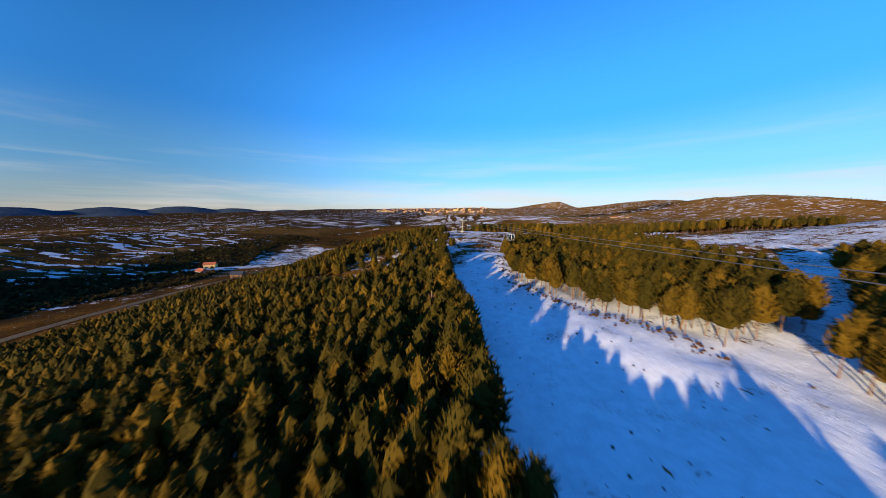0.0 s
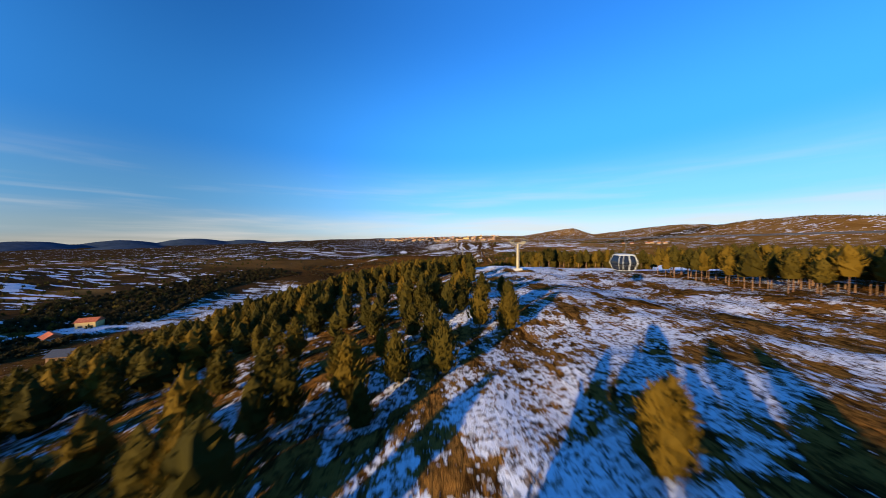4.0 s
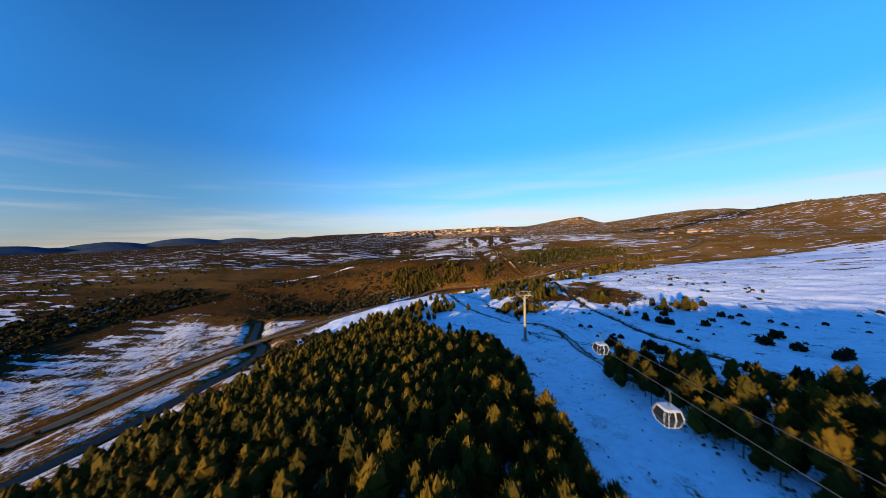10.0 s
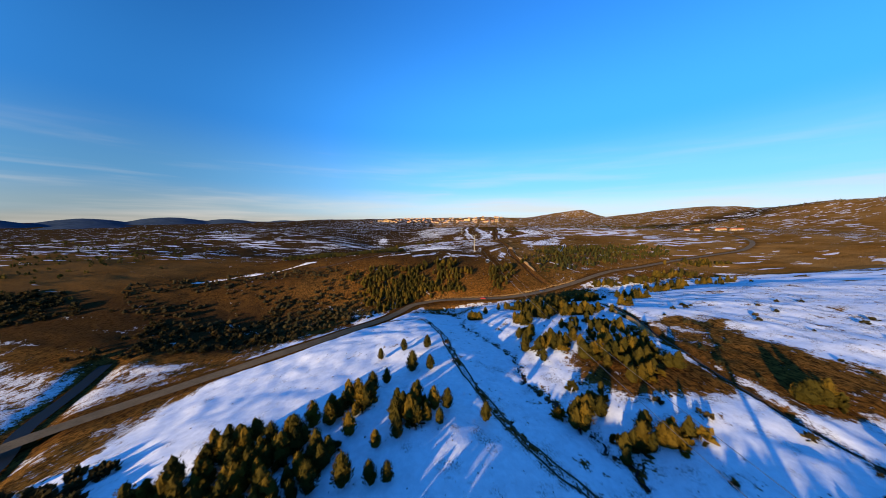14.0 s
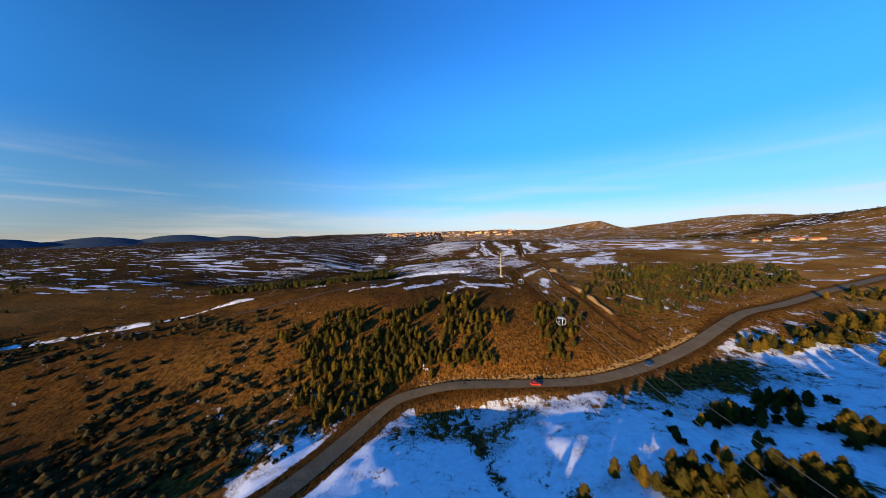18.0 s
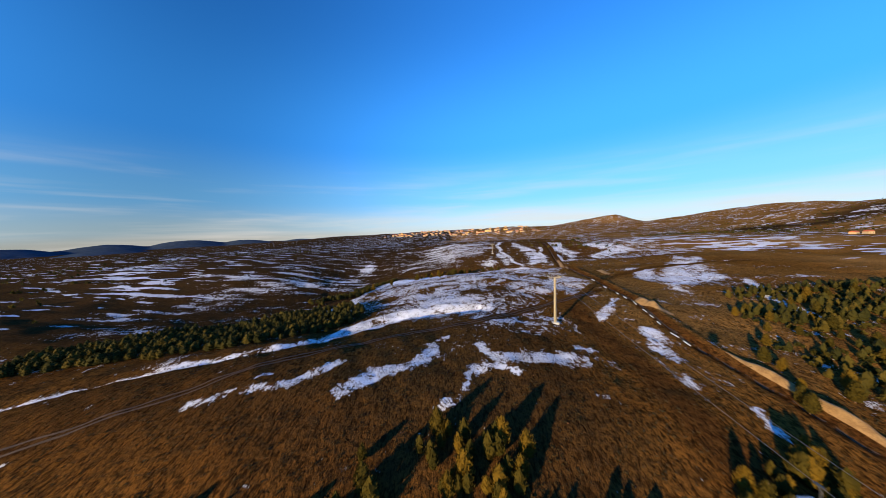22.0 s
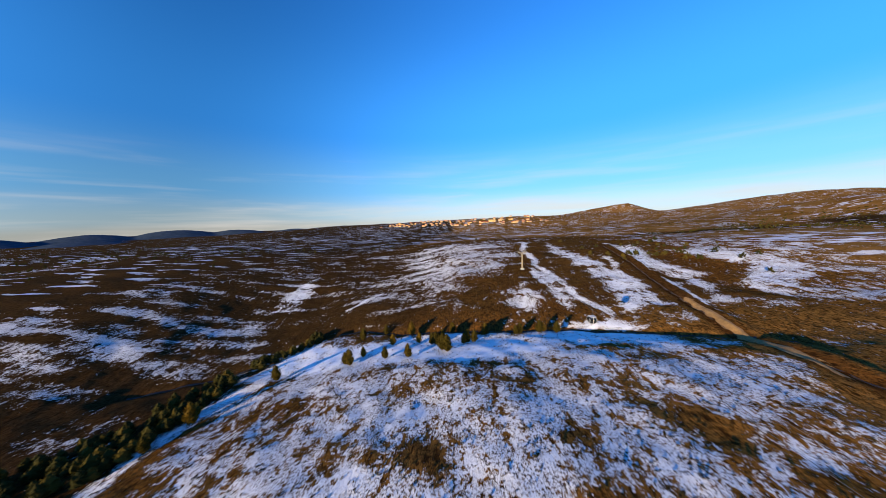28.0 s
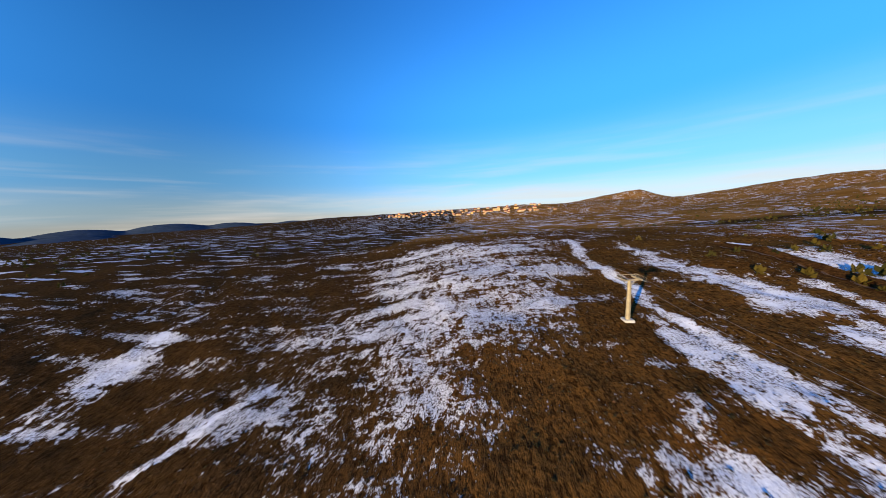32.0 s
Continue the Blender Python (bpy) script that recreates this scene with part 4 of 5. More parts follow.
# ---- trees ----
def pine_arrays(seed, rings, sides, sprays, tall=6.8, wide=1.75, foot=0.1):
    """Corners and triangles of a pine: a lobed, ragged mass of boughs with slim upswept needle sprays all over it."""
    rs = np.random.RandomState(seed)
    v, f = [], []
    lean = rs.uniform(-0.05, 0.05, 2)

    def girth(u):
        return wide * (min(1.0, 0.6 + 2.4 * u) * (1 - u ** 2.3) ** 0.8 + 0.05)

    turn = rs.uniform(0, 6.28)
    for k in range(rings):
        u = k / rings
        for n in range(sides):
            a = turn + 6.283 * (n + 0.5 * (k % 2) + rs.uniform(-0.25, 0.25)) / sides
            r = girth(u) * 0.82 * rs.uniform(0.55, 1.15)
            z = tall * (foot + (1 - foot) * (u + rs.uniform(-0.35, 0.35) / rings * (k > 0)))
            v.append(np.array([lean[0] * z + r * math.cos(a), lean[1] * z + r * math.sin(a), z]))
    v.append(np.array([lean[0] * tall, lean[1] * tall, tall * 1.02]))
    top = len(v) - 1
    for k in range(rings - 1):
        for n in range(sides):
            p, q = k * sides + n, k * sides + (n + 1) % sides
            f += [(p, q, p + sides), (q, q + sides, p + sides)]
    f += [((rings - 1) * sides + n, (rings - 1) * sides + (n + 1) % sides, top) for n in range(sides)]
    for _ in range(sprays):
        u, a = rs.beta(1.1, 1.4), rs.uniform(0, 6.283)
        z, r = tall * (foot + (1 - foot) * u), girth(u) * rs.uniform(0.5, 0.95)
        d = np.array([math.cos(a), math.sin(a), 0])
        way = d * rs.uniform(0.2, 0.75) + [0, 0, rs.uniform(0.55, 1.0)] + rs.normal(0, 0.15, 3)
        way = way / np.linalg.norm(way)
        side = np.cross(way, rs.normal(size=3))
        side = side / (np.linalg.norm(side) + 1e-6)
        long = (0.055 * tall + 0.22 * girth(u)) * rs.uniform(0.6, 1.3)
        c = d * r + [lean[0] * z, lean[1] * z, z]
        i = len(v)
        v += [c - side * long * 0.17, c + side * long * 0.17, c + way * long]
        f.append((i, i + 1, i + 2))
    return np.array(v), np.array(f)


def stem_arrays(tall, r=0.14, n=5):
    a = np.arange(n) * 6.283 / n
    v = np.concatenate([np.column_stack([np.cos(a) * r, np.sin(a) * r, 0 * a - 0.4]), np.column_stack([np.cos(a) * r * 0.3, np.sin(a) * r * 0.3, 0 * a + tall])])
    f = [(k, (k + 1) % n, n + (k + 1) % n) for k in range(n)] + [(k, n + (k + 1) % n, n + k) for k in range(n)]
    return v, np.array(f)


def shrub_arrays(seed, count=34, wide=1.0, tall=1.2):
    """A rounded, ragged bush of short sprays."""
    rs = np.random.RandomState(seed)
    v, f = [], []
    for _ in range(count):
        a, e = rs.uniform(0, 6.283), rs.uniform(0.0, 1.45)
        d = np.array([math.cos(a) * math.cos(e) * wide, math.sin(a) * math.cos(e) * wide, math.sin(e) * tall]) * rs.uniform(0.75, 1.12)
        w = np.cross(d, rs.normal(size=3))
        w = w / (np.linalg.norm(w) + 1e-6) * wide * rs.uniform(0.2, 0.36)
        i = len(v)
        v += [d * 0.25, d * 0.65 + w, d, d * 0.65 - w]
        f += [(i, i + 1, i + 2), (i, i + 2, i + 3)]
    return np.array(v), np.array(f)


def scatter(name, places, shapes, sizes, material, label, category, seed=1):
    """Many alike plants in one mesh: the ones that nobody could count."""
    rs = np.random.RandomState(seed)
    places = np.asarray(places, float).reshape(-1, 2)
    if not len(places):
        return None
    z = shaped_land(places[:, 0], places[:, 1])
    kind = rs.randint(0, len(shapes), len(places))
    turn, size, tints = rs.uniform(0, 6.283, len(places)), sizes[0] + (sizes[1] - sizes[0]) * rs.beta(1.6, 1.6, len(places)), rs.uniform(0, 1, len(places))
    slim = rs.uniform(0.85, 1.15, len(places))
    vs, fs, ts, at = [], [], [], 0
    for k, (v, f) in enumerate(shapes):
        sel = np.where(kind == k)[0]
        if not len(sel):
            continue
        c, s, q = np.cos(turn[sel])[:, None], np.sin(turn[sel])[:, None], size[sel][:, None]
        w = q * slim[sel][:, None]
        X = (c * v[:, 0] - s * v[:, 1]) * w + places[sel, 0][:, None]
        Y = (s * v[:, 0] + c * v[:, 1]) * w + places[sel, 1][:, None]
        Z = v[:, 2] * q + z[sel][:, None]
        vs.append(np.stack([X, Y, Z], -1).reshape(-1, 3))
        fs.append((f[None] + (np.arange(len(sel)) * len(v))[:, None, None] + at).reshape(-1, 3))
        ts.append(np.repeat(tints[sel], len(v)))
        at += len(sel) * len(v)
    ob = raw(name, np.concatenate(vs), np.concatenate(fs), material)
    set_attribute(ob, "tint", np.concatenate(ts))
    return tagged(ob, label, category, kind="stuff")


def stand(poly, gap, seed, keep=1.0, clump=0.0):
    """Places inside an outline on a shaken grid."""
    rs = np.random.RandomState(seed)
    p = np.array(poly, float)
    (x0, y0), (x1, y1) = p.min(0), p.max(0)
    X, Y = np.meshgrid(np.arange(x0, x1, gap), np.arange(y0, y1, gap))
    X, Y = X.ravel() + rs.uniform(-0.48, 0.48, X.size) * gap, Y.ravel() + rs.uniform(-0.48, 0.48, Y.size) * gap
    ok = inside(poly, X, Y) & (rs.uniform(size=X.size) < keep)
    if clump:
        ok &= ripple(X, Y, 38, seed + 50, 3) > clump - 1
    return np.column_stack([X, Y])[ok]


def clear_of(places, *lines, gap=5.0):
    keep = np.ones(len(places), bool)
    for line in lines:
        d, _ = distance_to(line, places[:, 0], places[:, 1])
        keep &= d > gap
    return places[keep]


LEFT_WOOD = [(6, -60), (7, 20), (6.5, 50), (5, 70), (4.5, 100), (4, 124), (-2, 130), (-7, 120), (-10, 100), (-20, 88), (-36, 84), (-48, 96), (-90, 122), (-150, 140), (-178, 60), (-170, -60)]
MID_WOOD = [(9, 222), (11, 250), (13, 286), (13, 313), (14, 340), (15, 366), (12, 378), (4, 384), (-3, 390), (-11, 403), (-18, 420), (-30, 434), (-44, 446), (-52, 440), (-62, 412), (-79, 394), (-79, 360),
            (-77, 330), (-78, 300), (-72, 260), (-70, 215), (-60, 200), (-10, 208)]
OPEN_WOOD = [(-12, 98), (-10, 124), (-11, 140), (-9, 156), (2, 166), (6, 185), (7, 212), (-60, 212), (-70, 112), (-30, 108)]
SLOPE_WOOD = [(-44, 112), (-36, 150), (-30, 190), (-40, 212), (-150, 214), (-160, 130), (-90, 122)]
RIGHT_WOOD = [(44, 35), (40, 44), (33, 54), (28, 62), (25.5, 72), (24.5, 82), (26, 93), (29, 112), (40, 124), (75, 128), (86, 105), (82, 75), (72, 50), (60, 38)]
RIGHT_WOOD_2 = [(70, 150), (60, 176), (58, 200), (80, 222), (140, 226), (230, 214), (300, 190), (260, 160), (150, 152)]
RIGHT_WOOD_3 = [(40, 232), (36.5, 262), (35.5, 300), (35, 330), (35, 350), (42, 357), (50, 349), (56, 336), (72, 330), (104, 328), (106, 300), (100, 250), (80, 230)]
BROWN_WOOD = [(-75, 641), (-34, 647), (-19, 656), (-4, 668), (13, 670), (22, 664), (30, 650), (29, 630), (20, 621), (-12, 619), (-27, 609), (-61, 610), (-88, 626)]
BROWN_WOOD_2 = [(50, 660), (77, 671), (72, 648), (54, 622), (43, 623), (44, 643)]
SLOPE_SCRUB = [(104, 660), (112, 720), (150, 770), (240, 790), (330, 780), (300, 730), (200, 696), (140, 668)]
RIDGE_PINES = [(-185, 690), (-130, 700), (-90, 704), (-74, 712), (-62, 726), (-52, 744), (-58, 768), (-86, 780), (-116, 770), (-128, 752), (-190, 722)]
GULLY_PINES = [(-104, 800), (-84, 826), (-80, 844), (-84, 866), (-70, 896), (-74, 908), (-92, 880), (-100, 850), (-124, 812)]
RIVER_TREES = [(52, 548), (62, 575), (80, 583), (84, 572), (70, 550)]
KNOLL = [(56, 462), (50, 478), (54, 505), (70, 520), (80, 500), (76, 478), (68, 462)]

FULL = [pine_arrays(k, 9, 9, 420, 6.8, 1.95) for k in range(6)]
LIGHT = [pine_arrays(k + 20, 7, 8, 150, 6.6, 2.1) for k in range(8)]
TALL = [pine_arrays(k + 40, 8, 9, 330, 9.5, 2.1, 0.36) for k in range(5)]
HIGH = [pine_arrays(k + 80, 6, 8, 90, 9.5, 2.1, 0.36) for k in range(4)]
SMALL = [pine_arrays(k + 60, 5, 7, 34, 6.0, 2.15, 0.06) for k in range(5)]
TINY = [shrub_arrays(k + 70, 14, 1.9, 3.0) for k in range(4)]
BUSH = [shrub_arrays(s, 40, 1.0, 1.15) for s in range(5)]
STEMS = [stem_arrays(6.0, 0.15)]


def pine_tree(kind, m, label, group):
    """A single pine that stands near the flight: trunk and crown."""
    root = thing("pine_tree", label, "tree", m, group)
    v, f = FULL[kind]
    crown = raw("crown", v, f, PINE, root)
    v, f = stem_arrays(6.4, 0.16, 7)
    raw("trunk", v, f, BARK, root)
    return root


def near_pines(places, sizes, label, group, seed):
    rs = np.random.RandomState(seed)
    models = {}
    for x, y in places:
        k, s = rs.randint(0, len(FULL)), rs.uniform(*sizes)
        m = pose(x, y, ground_at(x, y), rs.uniform(-2, 2), rs.uniform(-2, 2), rs.uniform(0, 360))
        if k not in models:
            models[k] = pine_tree(k, Matrix.Identity(4), label, group)
            ob = models[k]
            ob.matrix_basis = m @ Matrix.Diagonal((s, s, s, 1))
        else:
            ob = copy_thing(models[k], m)
            ob.scale = (s, s, s)


left = stand(LEFT_WOOD, 2.75, 1)
mid = stand(MID_WOOD, 2.9, 2)
# the row along the edge of the clearing stands singly; the wood behind it is one mass
single_l = (left[:, 0] > 1.5) & (left[:, 1] > -4)
single_m = (mid[:, 0] > 4.5) & (mid[:, 1] > 244)
edge_l = left[single_l]
edge_m = mid[single_m]
near_pines(edge_l, (0.95, 1.3), "young golden-green pine at the edge of the lift clearing", "pines along the clearing", 3)
near_pines(edge_m, (0.75, 1.1), "young golden-green pine at the edge of the snow clearing", "pines along the snow clearing", 4)
rest = np.concatenate([left[~single_l], mid[~single_m]])
# behind the start, out of view: pines made taller to shade the clearing
unseen = (rest[:, 1] < -9) & (rest[:, 0] > -75)
scatter("old_pine_wood", rest[unseen], HIGH, (0.95, 1.3), PINE, "tall unseen pines added to shade the clearing", "wood", 56)
rest = rest[~unseen]
deep = (rest[:, 0] < -62) | (rest[:, 1] < -10)
scatter("slope_pine_wood", rest[deep], SMALL, (0.75, 1.2), PINE, "pine wood on the lower slope, olive-gold in low sun", "wood", 55)
scatter("pine_wood", rest[~deep], LIGHT, (0.62, 1.12), PINE, "dense young pine wood covering the slope, golden in low sun", "wood", 5)
open_p = np.concatenate([stand(OPEN_WOOD, 3.4, 6, 0.5, 0.9), stand(SLOPE_WOOD, 3.3, 61, 0.85, 0.45)])
scatter("open_pine_wood", open_p, LIGHT + FULL[:1], (0.5, 0.98), PINE, "open scattered young pines between snow patches", "wood", 7)
right = np.concatenate([stand(RIGHT_WOOD, 2.7, 8), stand([(47, 28), (45, 18), (46, -10), (60, -24), (115, -20), (115, 60), (90, 56), (72, 40), (60, 33)], 3.0, 81)])
further = stand(RIGHT_WOOD_2, 3.8, 9)
scatter("far_side_pine_wood", further, HIGH, (0.65, 0.95), PINE, "pine wood across the snowy ridge", "wood", 112)
third = stand(RIGHT_WOOD_3, 2.8, 10)
scatter("roadside_pine_wood", third, LIGHT[:2] + HIGH[:2] + TALL[:1], (0.55, 0.95), PINE, "dense pine wood below the lift line, golden at its edge", "wood", 111)
scatter("tall_pine_wood", right, TALL, (0.66, 0.98), PINE, "taller pine wood with bare lower trunks beside the clearing", "wood", 11)
right = np.concatenate([right, third, further])
scatter("pine_trunks", right, STEMS, (0.6, 0.85), BARK, "bare brown lower trunks of the tall pine wood", "trunks", 11)
brown = np.concatenate([stand([(-24, 612), (-8, 617), (-4, 630), (-30, 640), (-62, 632), (-74, 612), (-60, 596), (-46, 588), (-36, 596)], 3.0, 121, 0.9, 0.35), stand(BROWN_WOOD, 3.2, 12, 0.9, 0.75), stand(BROWN_WOOD_2, 3.2, 13, 0.9, 0.6)])
scatter("hillside_pines", brown, LIGHT, (0.4, 0.95), PINE, "young pines scattered over the sunlit brown hillside", "wood", 14)
dots = np.concatenate([stand([(-235, 566), (-123, 546), (-83, 554), (-50, 580), (-53, 611), (-100, 654), (-186, 647), (-262, 611)], 4.6, 15, 0.8, 0.95), stand([(-140, 555), (-85, 552), (-52, 574), (-44, 600), (-80, 612), (-130, 600)], 3.6, 75, 0.85, 0.75)])
scatter("hillside_scrub", dots, [(v * [1.35, 1.35, 0.6], f) for v, f in SMALL] + [(v * 2.0, f) for v, f in BUSH], (0.4, 0.95), SCRUB, "dark low scrub in clumps over the brown slope", "bushes", 117)
scatter("hillside_bushes", stand(SLOPE_SCRUB, 3.6, 16, 0.85, 0.75), SMALL + [(v * 2.0, f) for v, f in BUSH], (0.45, 1.0), DARK_PINE, "low pines and bushes on the brown slope", "bushes", 17)
# darker needle colour on the ridge and gully pines carries the hollow's shade
scatter("ridge_pines", np.concatenate([stand(RIDGE_PINES, 3.3, 18, 0.95, 0.4), stand(GULLY_PINES, 3.2, 19, 0.85, 0.6)]), [(v * [1.3, 1.3, 0.85], f) for v, f in LIGHT], (0.4, 0.85), DARK_PINE, "pines along the hollow, its shade put into dark needles", "wood", 20)
scatter("streamside_trees", np.concatenate([stand(RIVER_TREES, 4, 21, 0.8, 0.8), stand(KNOLL, 3.4, 22, 0.8)]), SMALL + [(v * 2.2, f) for v, f in BUSH], (0.55, 1.0), PINE, "low golden bushes and pines beside the snow bank", "bushes", 23)


# clumps on the snow below the trench and along the river bank
CLUMPS = [(46, 345, 5, 6, 18), (60, 352, 8, 6, 14), (48, 556, 10, 5, 30), (58, 548, 6, 6, 22), (68, 536, 12, 9, 60), (74, 527, 11, 5, 40), (52, 528, 6, 4, 20), (72, 552, 8, 4, 30), (41, 519, 4, 5, 16), (18, 545, 2, 6, 12), (21, 536, 2, 5, 6),
          (103, 566, 6, 5, 18), (112, 592, 8, 4, 20), (90, 582, 14, 6, 40), (152, 632, 12, 5, 30), (184, 634, 20, 5, 46), (134, 563, 8, 5, 18), (136, 576, 7, 4, 14), (174, 591, 10, 4, 18), (192, 610, 20, 5, 34), (101, 533, 6, 3, 8), (230, 650, 30, 7, 50), (300, 690, 30, 8, 50), (240, 612, 20, 6, 30),
          (-37, 434, 3, 4, 12), (-33, 441, 3, 4, 12), (-26, 437, 4, 3, 10), (-6, 445, 4, 2.5, 14), (33, 448, 4, 3, 12), (39, 438, 3, 2, 9), (48, 439, 4, 3, 16), (41, 486, 5, 5, 24), (40, 454, 3, 5, 10), (51, 527, 9, 4, 22), (60, 461, 9, 4, 10), (52, 474, 5, 6, 16), (46, 486, 5, 6, 14), (66, 478, 8, 6, 20), (36, 498, 3, 6, 10), (-24, 452, 5, 4, 16), (-8, 452, 4, 3, 10), (118, 420, 12, 5, 16), (93, 448, 8, 4, 16)]
rs = np.random.RandomState(51)
spots = np.concatenate([np.column_stack([rs.normal(cx, rx * 0.55, n), rs.normal(cy, ry * 0.55, n)]) for cx, cy, rx, ry, n in CLUMPS])
spots = clear_of(spots, ROAD, TRENCH_1, TRACK, gap=4.0)
scatter("bank_pines", spots, LIGHT + [(v * 2.6, f) for v, f in BUSH], (0.5, 1.05), PINE, "clumps of low golden pines and bushes on the snow bank", "bushes", 52)

# single pines on the snow by the gully
GULLY_ROW = [(-44, 867), (-42, 866), (-39, 872), (-29.5, 869), (-20.5, 868), (-6, 869), (-8, 871), (-11, 879), (-9, 884), (-10.5, 881.5), (-13, 880), (0, 876), (1.5, 878), (4, 878), (-30, 882), (-19, 883), (-47, 892), (-38, 899), (9, 886), (22, 886), (24, 887), (31, 884), (33, 885), (38, 884), (-67, 861), (-78, 841), (-80, 831), (-24, 893), (-5, 892)]
near_pines(GULLY_ROW, (0.62, 1.0), "small pine standing alone on the snow", "pines on the snow by the gully", 24)
LONE = [(-46, 438), (-42, 440), (-38, 441), (-35, 444), (-31, 446), (-33, 442), (-28, 450), (-27, 446), (-23, 455), (-21, 451), (-17, 463), (-20, 458), (-21, 442), (-26, 436), (-18, 430), (-14, 438), (-24, 430), (-13, 430), (-10, 430), (-10, 440), (-11, 445), (-6, 444), (-8, 447), (-2, 449), (1, 449), (-4, 446), (-23, 482), (-15, 486), (-10, 469), (-4, 469), (-6, 485), (10, 445), (-2, 405), (4, 398), (1, 391), (9, 385)]
near_pines(LONE, (0.6, 1.05), "small dark pine standing alone on the snow slope", "pines on the snow slope", 25)
RIDGE = [(9, 137), (10.5, 138.5), (-8, 143), (-10, 146), (-6, 148), (-12, 150), (-3, 154), (3, 160), (6, 157), (-6, 159), (-14, 144), (8, 164), (1, 168), (5, 171), (-9, 154), (-18, 148), (-20, 156), (-4, 163), (-12, 162), (0, 176), (-6, 170), (-24, 150), (-16, 138), (10, 178), (3, 182), (-2, 148)]
near_pines(RIDGE, (0.5, 0.85), "bushy young pine on the snowy ridge", "pines on the ridge", 53)
# shrubs over the open snow
rs = np.random.RandomState(26)
spots = np.column_stack([rs.uniform(48, 190, 260), rs.uniform(366, 540, 260)])
spots = spots[ripple(spots[:, 0], spots[:, 1], 34, 27, 2) > 0.1]
BIG = [(60, 385.6), (67, 370), (65, 369), (98, 404), (105, 374), (107, 376), (108, 368), (110, 360), (112, 361), (75, 352), (74, 341), (82, 338.5), (116, 380), (70, 345), (80, 346), (94.6, 405.4), (96.5, 404), (89, 419), (92.3, 410.4), (54.2, 378), (55.5, 376.5), (65, 373), (67, 374.5), (108, 398), (11, 389.5), (5.6, 395), (7, 394), (-5, 394), (118, 420), (112, 432), (104, 415), (127, 410), (135, 428), (99, 436)]
scatter("snow_shrubs", clear_of(spots, TRENCH_1, TRACK, gap=3.0), BUSH, (0.5, 1.7), SCRUB, "dark leafless shrubs dotted over the snow", "shrubs", 28)
thicket = np.concatenate([np.array(BIG) + rs.normal(0, 0.6, (len(BIG), 2)) for _ in range(4)])
scatter("snow_thickets", thicket, [(v * [0.8, 0.8, 1.4], f) for v, f in BUSH], (1.0, 2.2), SCRUB, "dark rounded juniper thickets on the snow", "shrubs", 281)
specks = np.concatenate([np.column_stack([rs.uniform(9, 40, 160), rs.uniform(-5, 100, 160)]), np.column_stack([rs.uniform(14, 42, 260), rs.uniform(235, 420, 260)]), np.column_stack([rs.uniform(-40, 60, 420), rs.uniform(400, 560, 420)])])
scatter("snow_tufts", clear_of(specks, TRACK, gap=1.5), BUSH, (0.07, 0.24), SCRUB, "small dark tufts poking through the smooth snow", "tufts", 282)
lots = np.column_stack([rs.uniform(-100, 300, 700), rs.uniform(-40, 1000, 700)])
scatter("dry_tufts", lots, BUSH, (0.12, 0.32), TWIGS, "dry brown tufts sticking out of the snow", "tufts", 29)
bank = ROAD[70:150] + rs.normal(0, 1.2, (80, 2)) + [2, -9]
scatter("roadside_brush", bank, BUSH, (0.8, 1.8), TWIGS, "leafless reddish brush along the road bank", "brush", 30)
# heather and dead grass over the hilltops
HEATHER = [shrub_arrays(s + 90, 11, 1.0, 0.75) for s in range(6)]
near = np.column_stack([rs.uniform(-95, 135, 30000), 648 + 430 * rs.beta(1, 1.3, 30000)])
near = clear_of(near, ROAD, BROWN_TRACK, TRENCH_2, RIDGE_TRACK, gap=2.4)
lie = snow_cover(near[:, 0], near[:, 1]) + 0.25 * rs.normal(size=len(near))
near = near[(lie < 0.78) & (ripple(near[:, 0], near[:, 1], 16, 93, 3) > -0.35)]
half = len(near) // 2
scatter("heather", near[:half], HEATHER, (0.18, 0.55), SCRUB, "dark low heather over the brown hilltop", "heather", 94)
scatter("dead_grass", near[half:], HEATHER, (0.15, 0.45), DRY_GRASS, "tufts of dead brown grass over the hilltop", "grass", 95)
edge = np.array([(44, 35), (40, 44), (33, 54), (28, 62), (24.5, 75), (25, 90), (28.5, 112), (35.5, 330), (36, 300), (36.5, 265), (39, 240)])
brush = np.concatenate([edge[k] + (edge[k + 1] - edge[k]) * rs.uniform(0, 1, (34, 1)) for k in (0, 1, 2, 3, 4, 5, 7, 8, 9)])
scatter("wood_edge_brush", brush + rs.normal(-1.0, 1.1, brush.shape) * [1, 0.4], BUSH, (0.15, 0.42), TWIGS, "dry reddish brush along the foot of the pine wood", "brush", 283)
# birches at the wood's edge
birch_v, birch_f = shrub_arrays(77, 90, 1.9, 4.2)
birch_v = birch_v + [0, 0, 4.0]
for n, (x, y) in enumerate([(-0.3, 52.6), (37.6, 284), (38.4, 286.5), (37.4, 288), (38.8, 290), (37.8, 292.5), (39.2, 294)]):
    root = thing("birch_tree", "leafless birch with pale trunk and reddish twigs", "tree", pose(x, y, ground_at(x, y), 0, 0, 40 * n), "birches at the wood edge")
    v, f = stem_arrays(7.4, 0.09, 7)
    raw("trunk", v, f, PALE_BARK, root)
    raw("crown", birch_v * (0.85 + 0.05 * (n % 4)), birch_f, TWIGS, root)

# pines on the hilltop edge and along the upper trench
HILL_EDGE = [(-2, 657), (1, 659), (7, 656), (14, 664), (12, 660), (-18, 656), (-5, 668), (-4, 665), (9, 666), (-20, 661), (53, 661), (55, 659), (74, 670), (71, 666), (90, 684), (88, 681), (93, 687), (98, 701), (99, 697), (105, 686), (109, 690)]
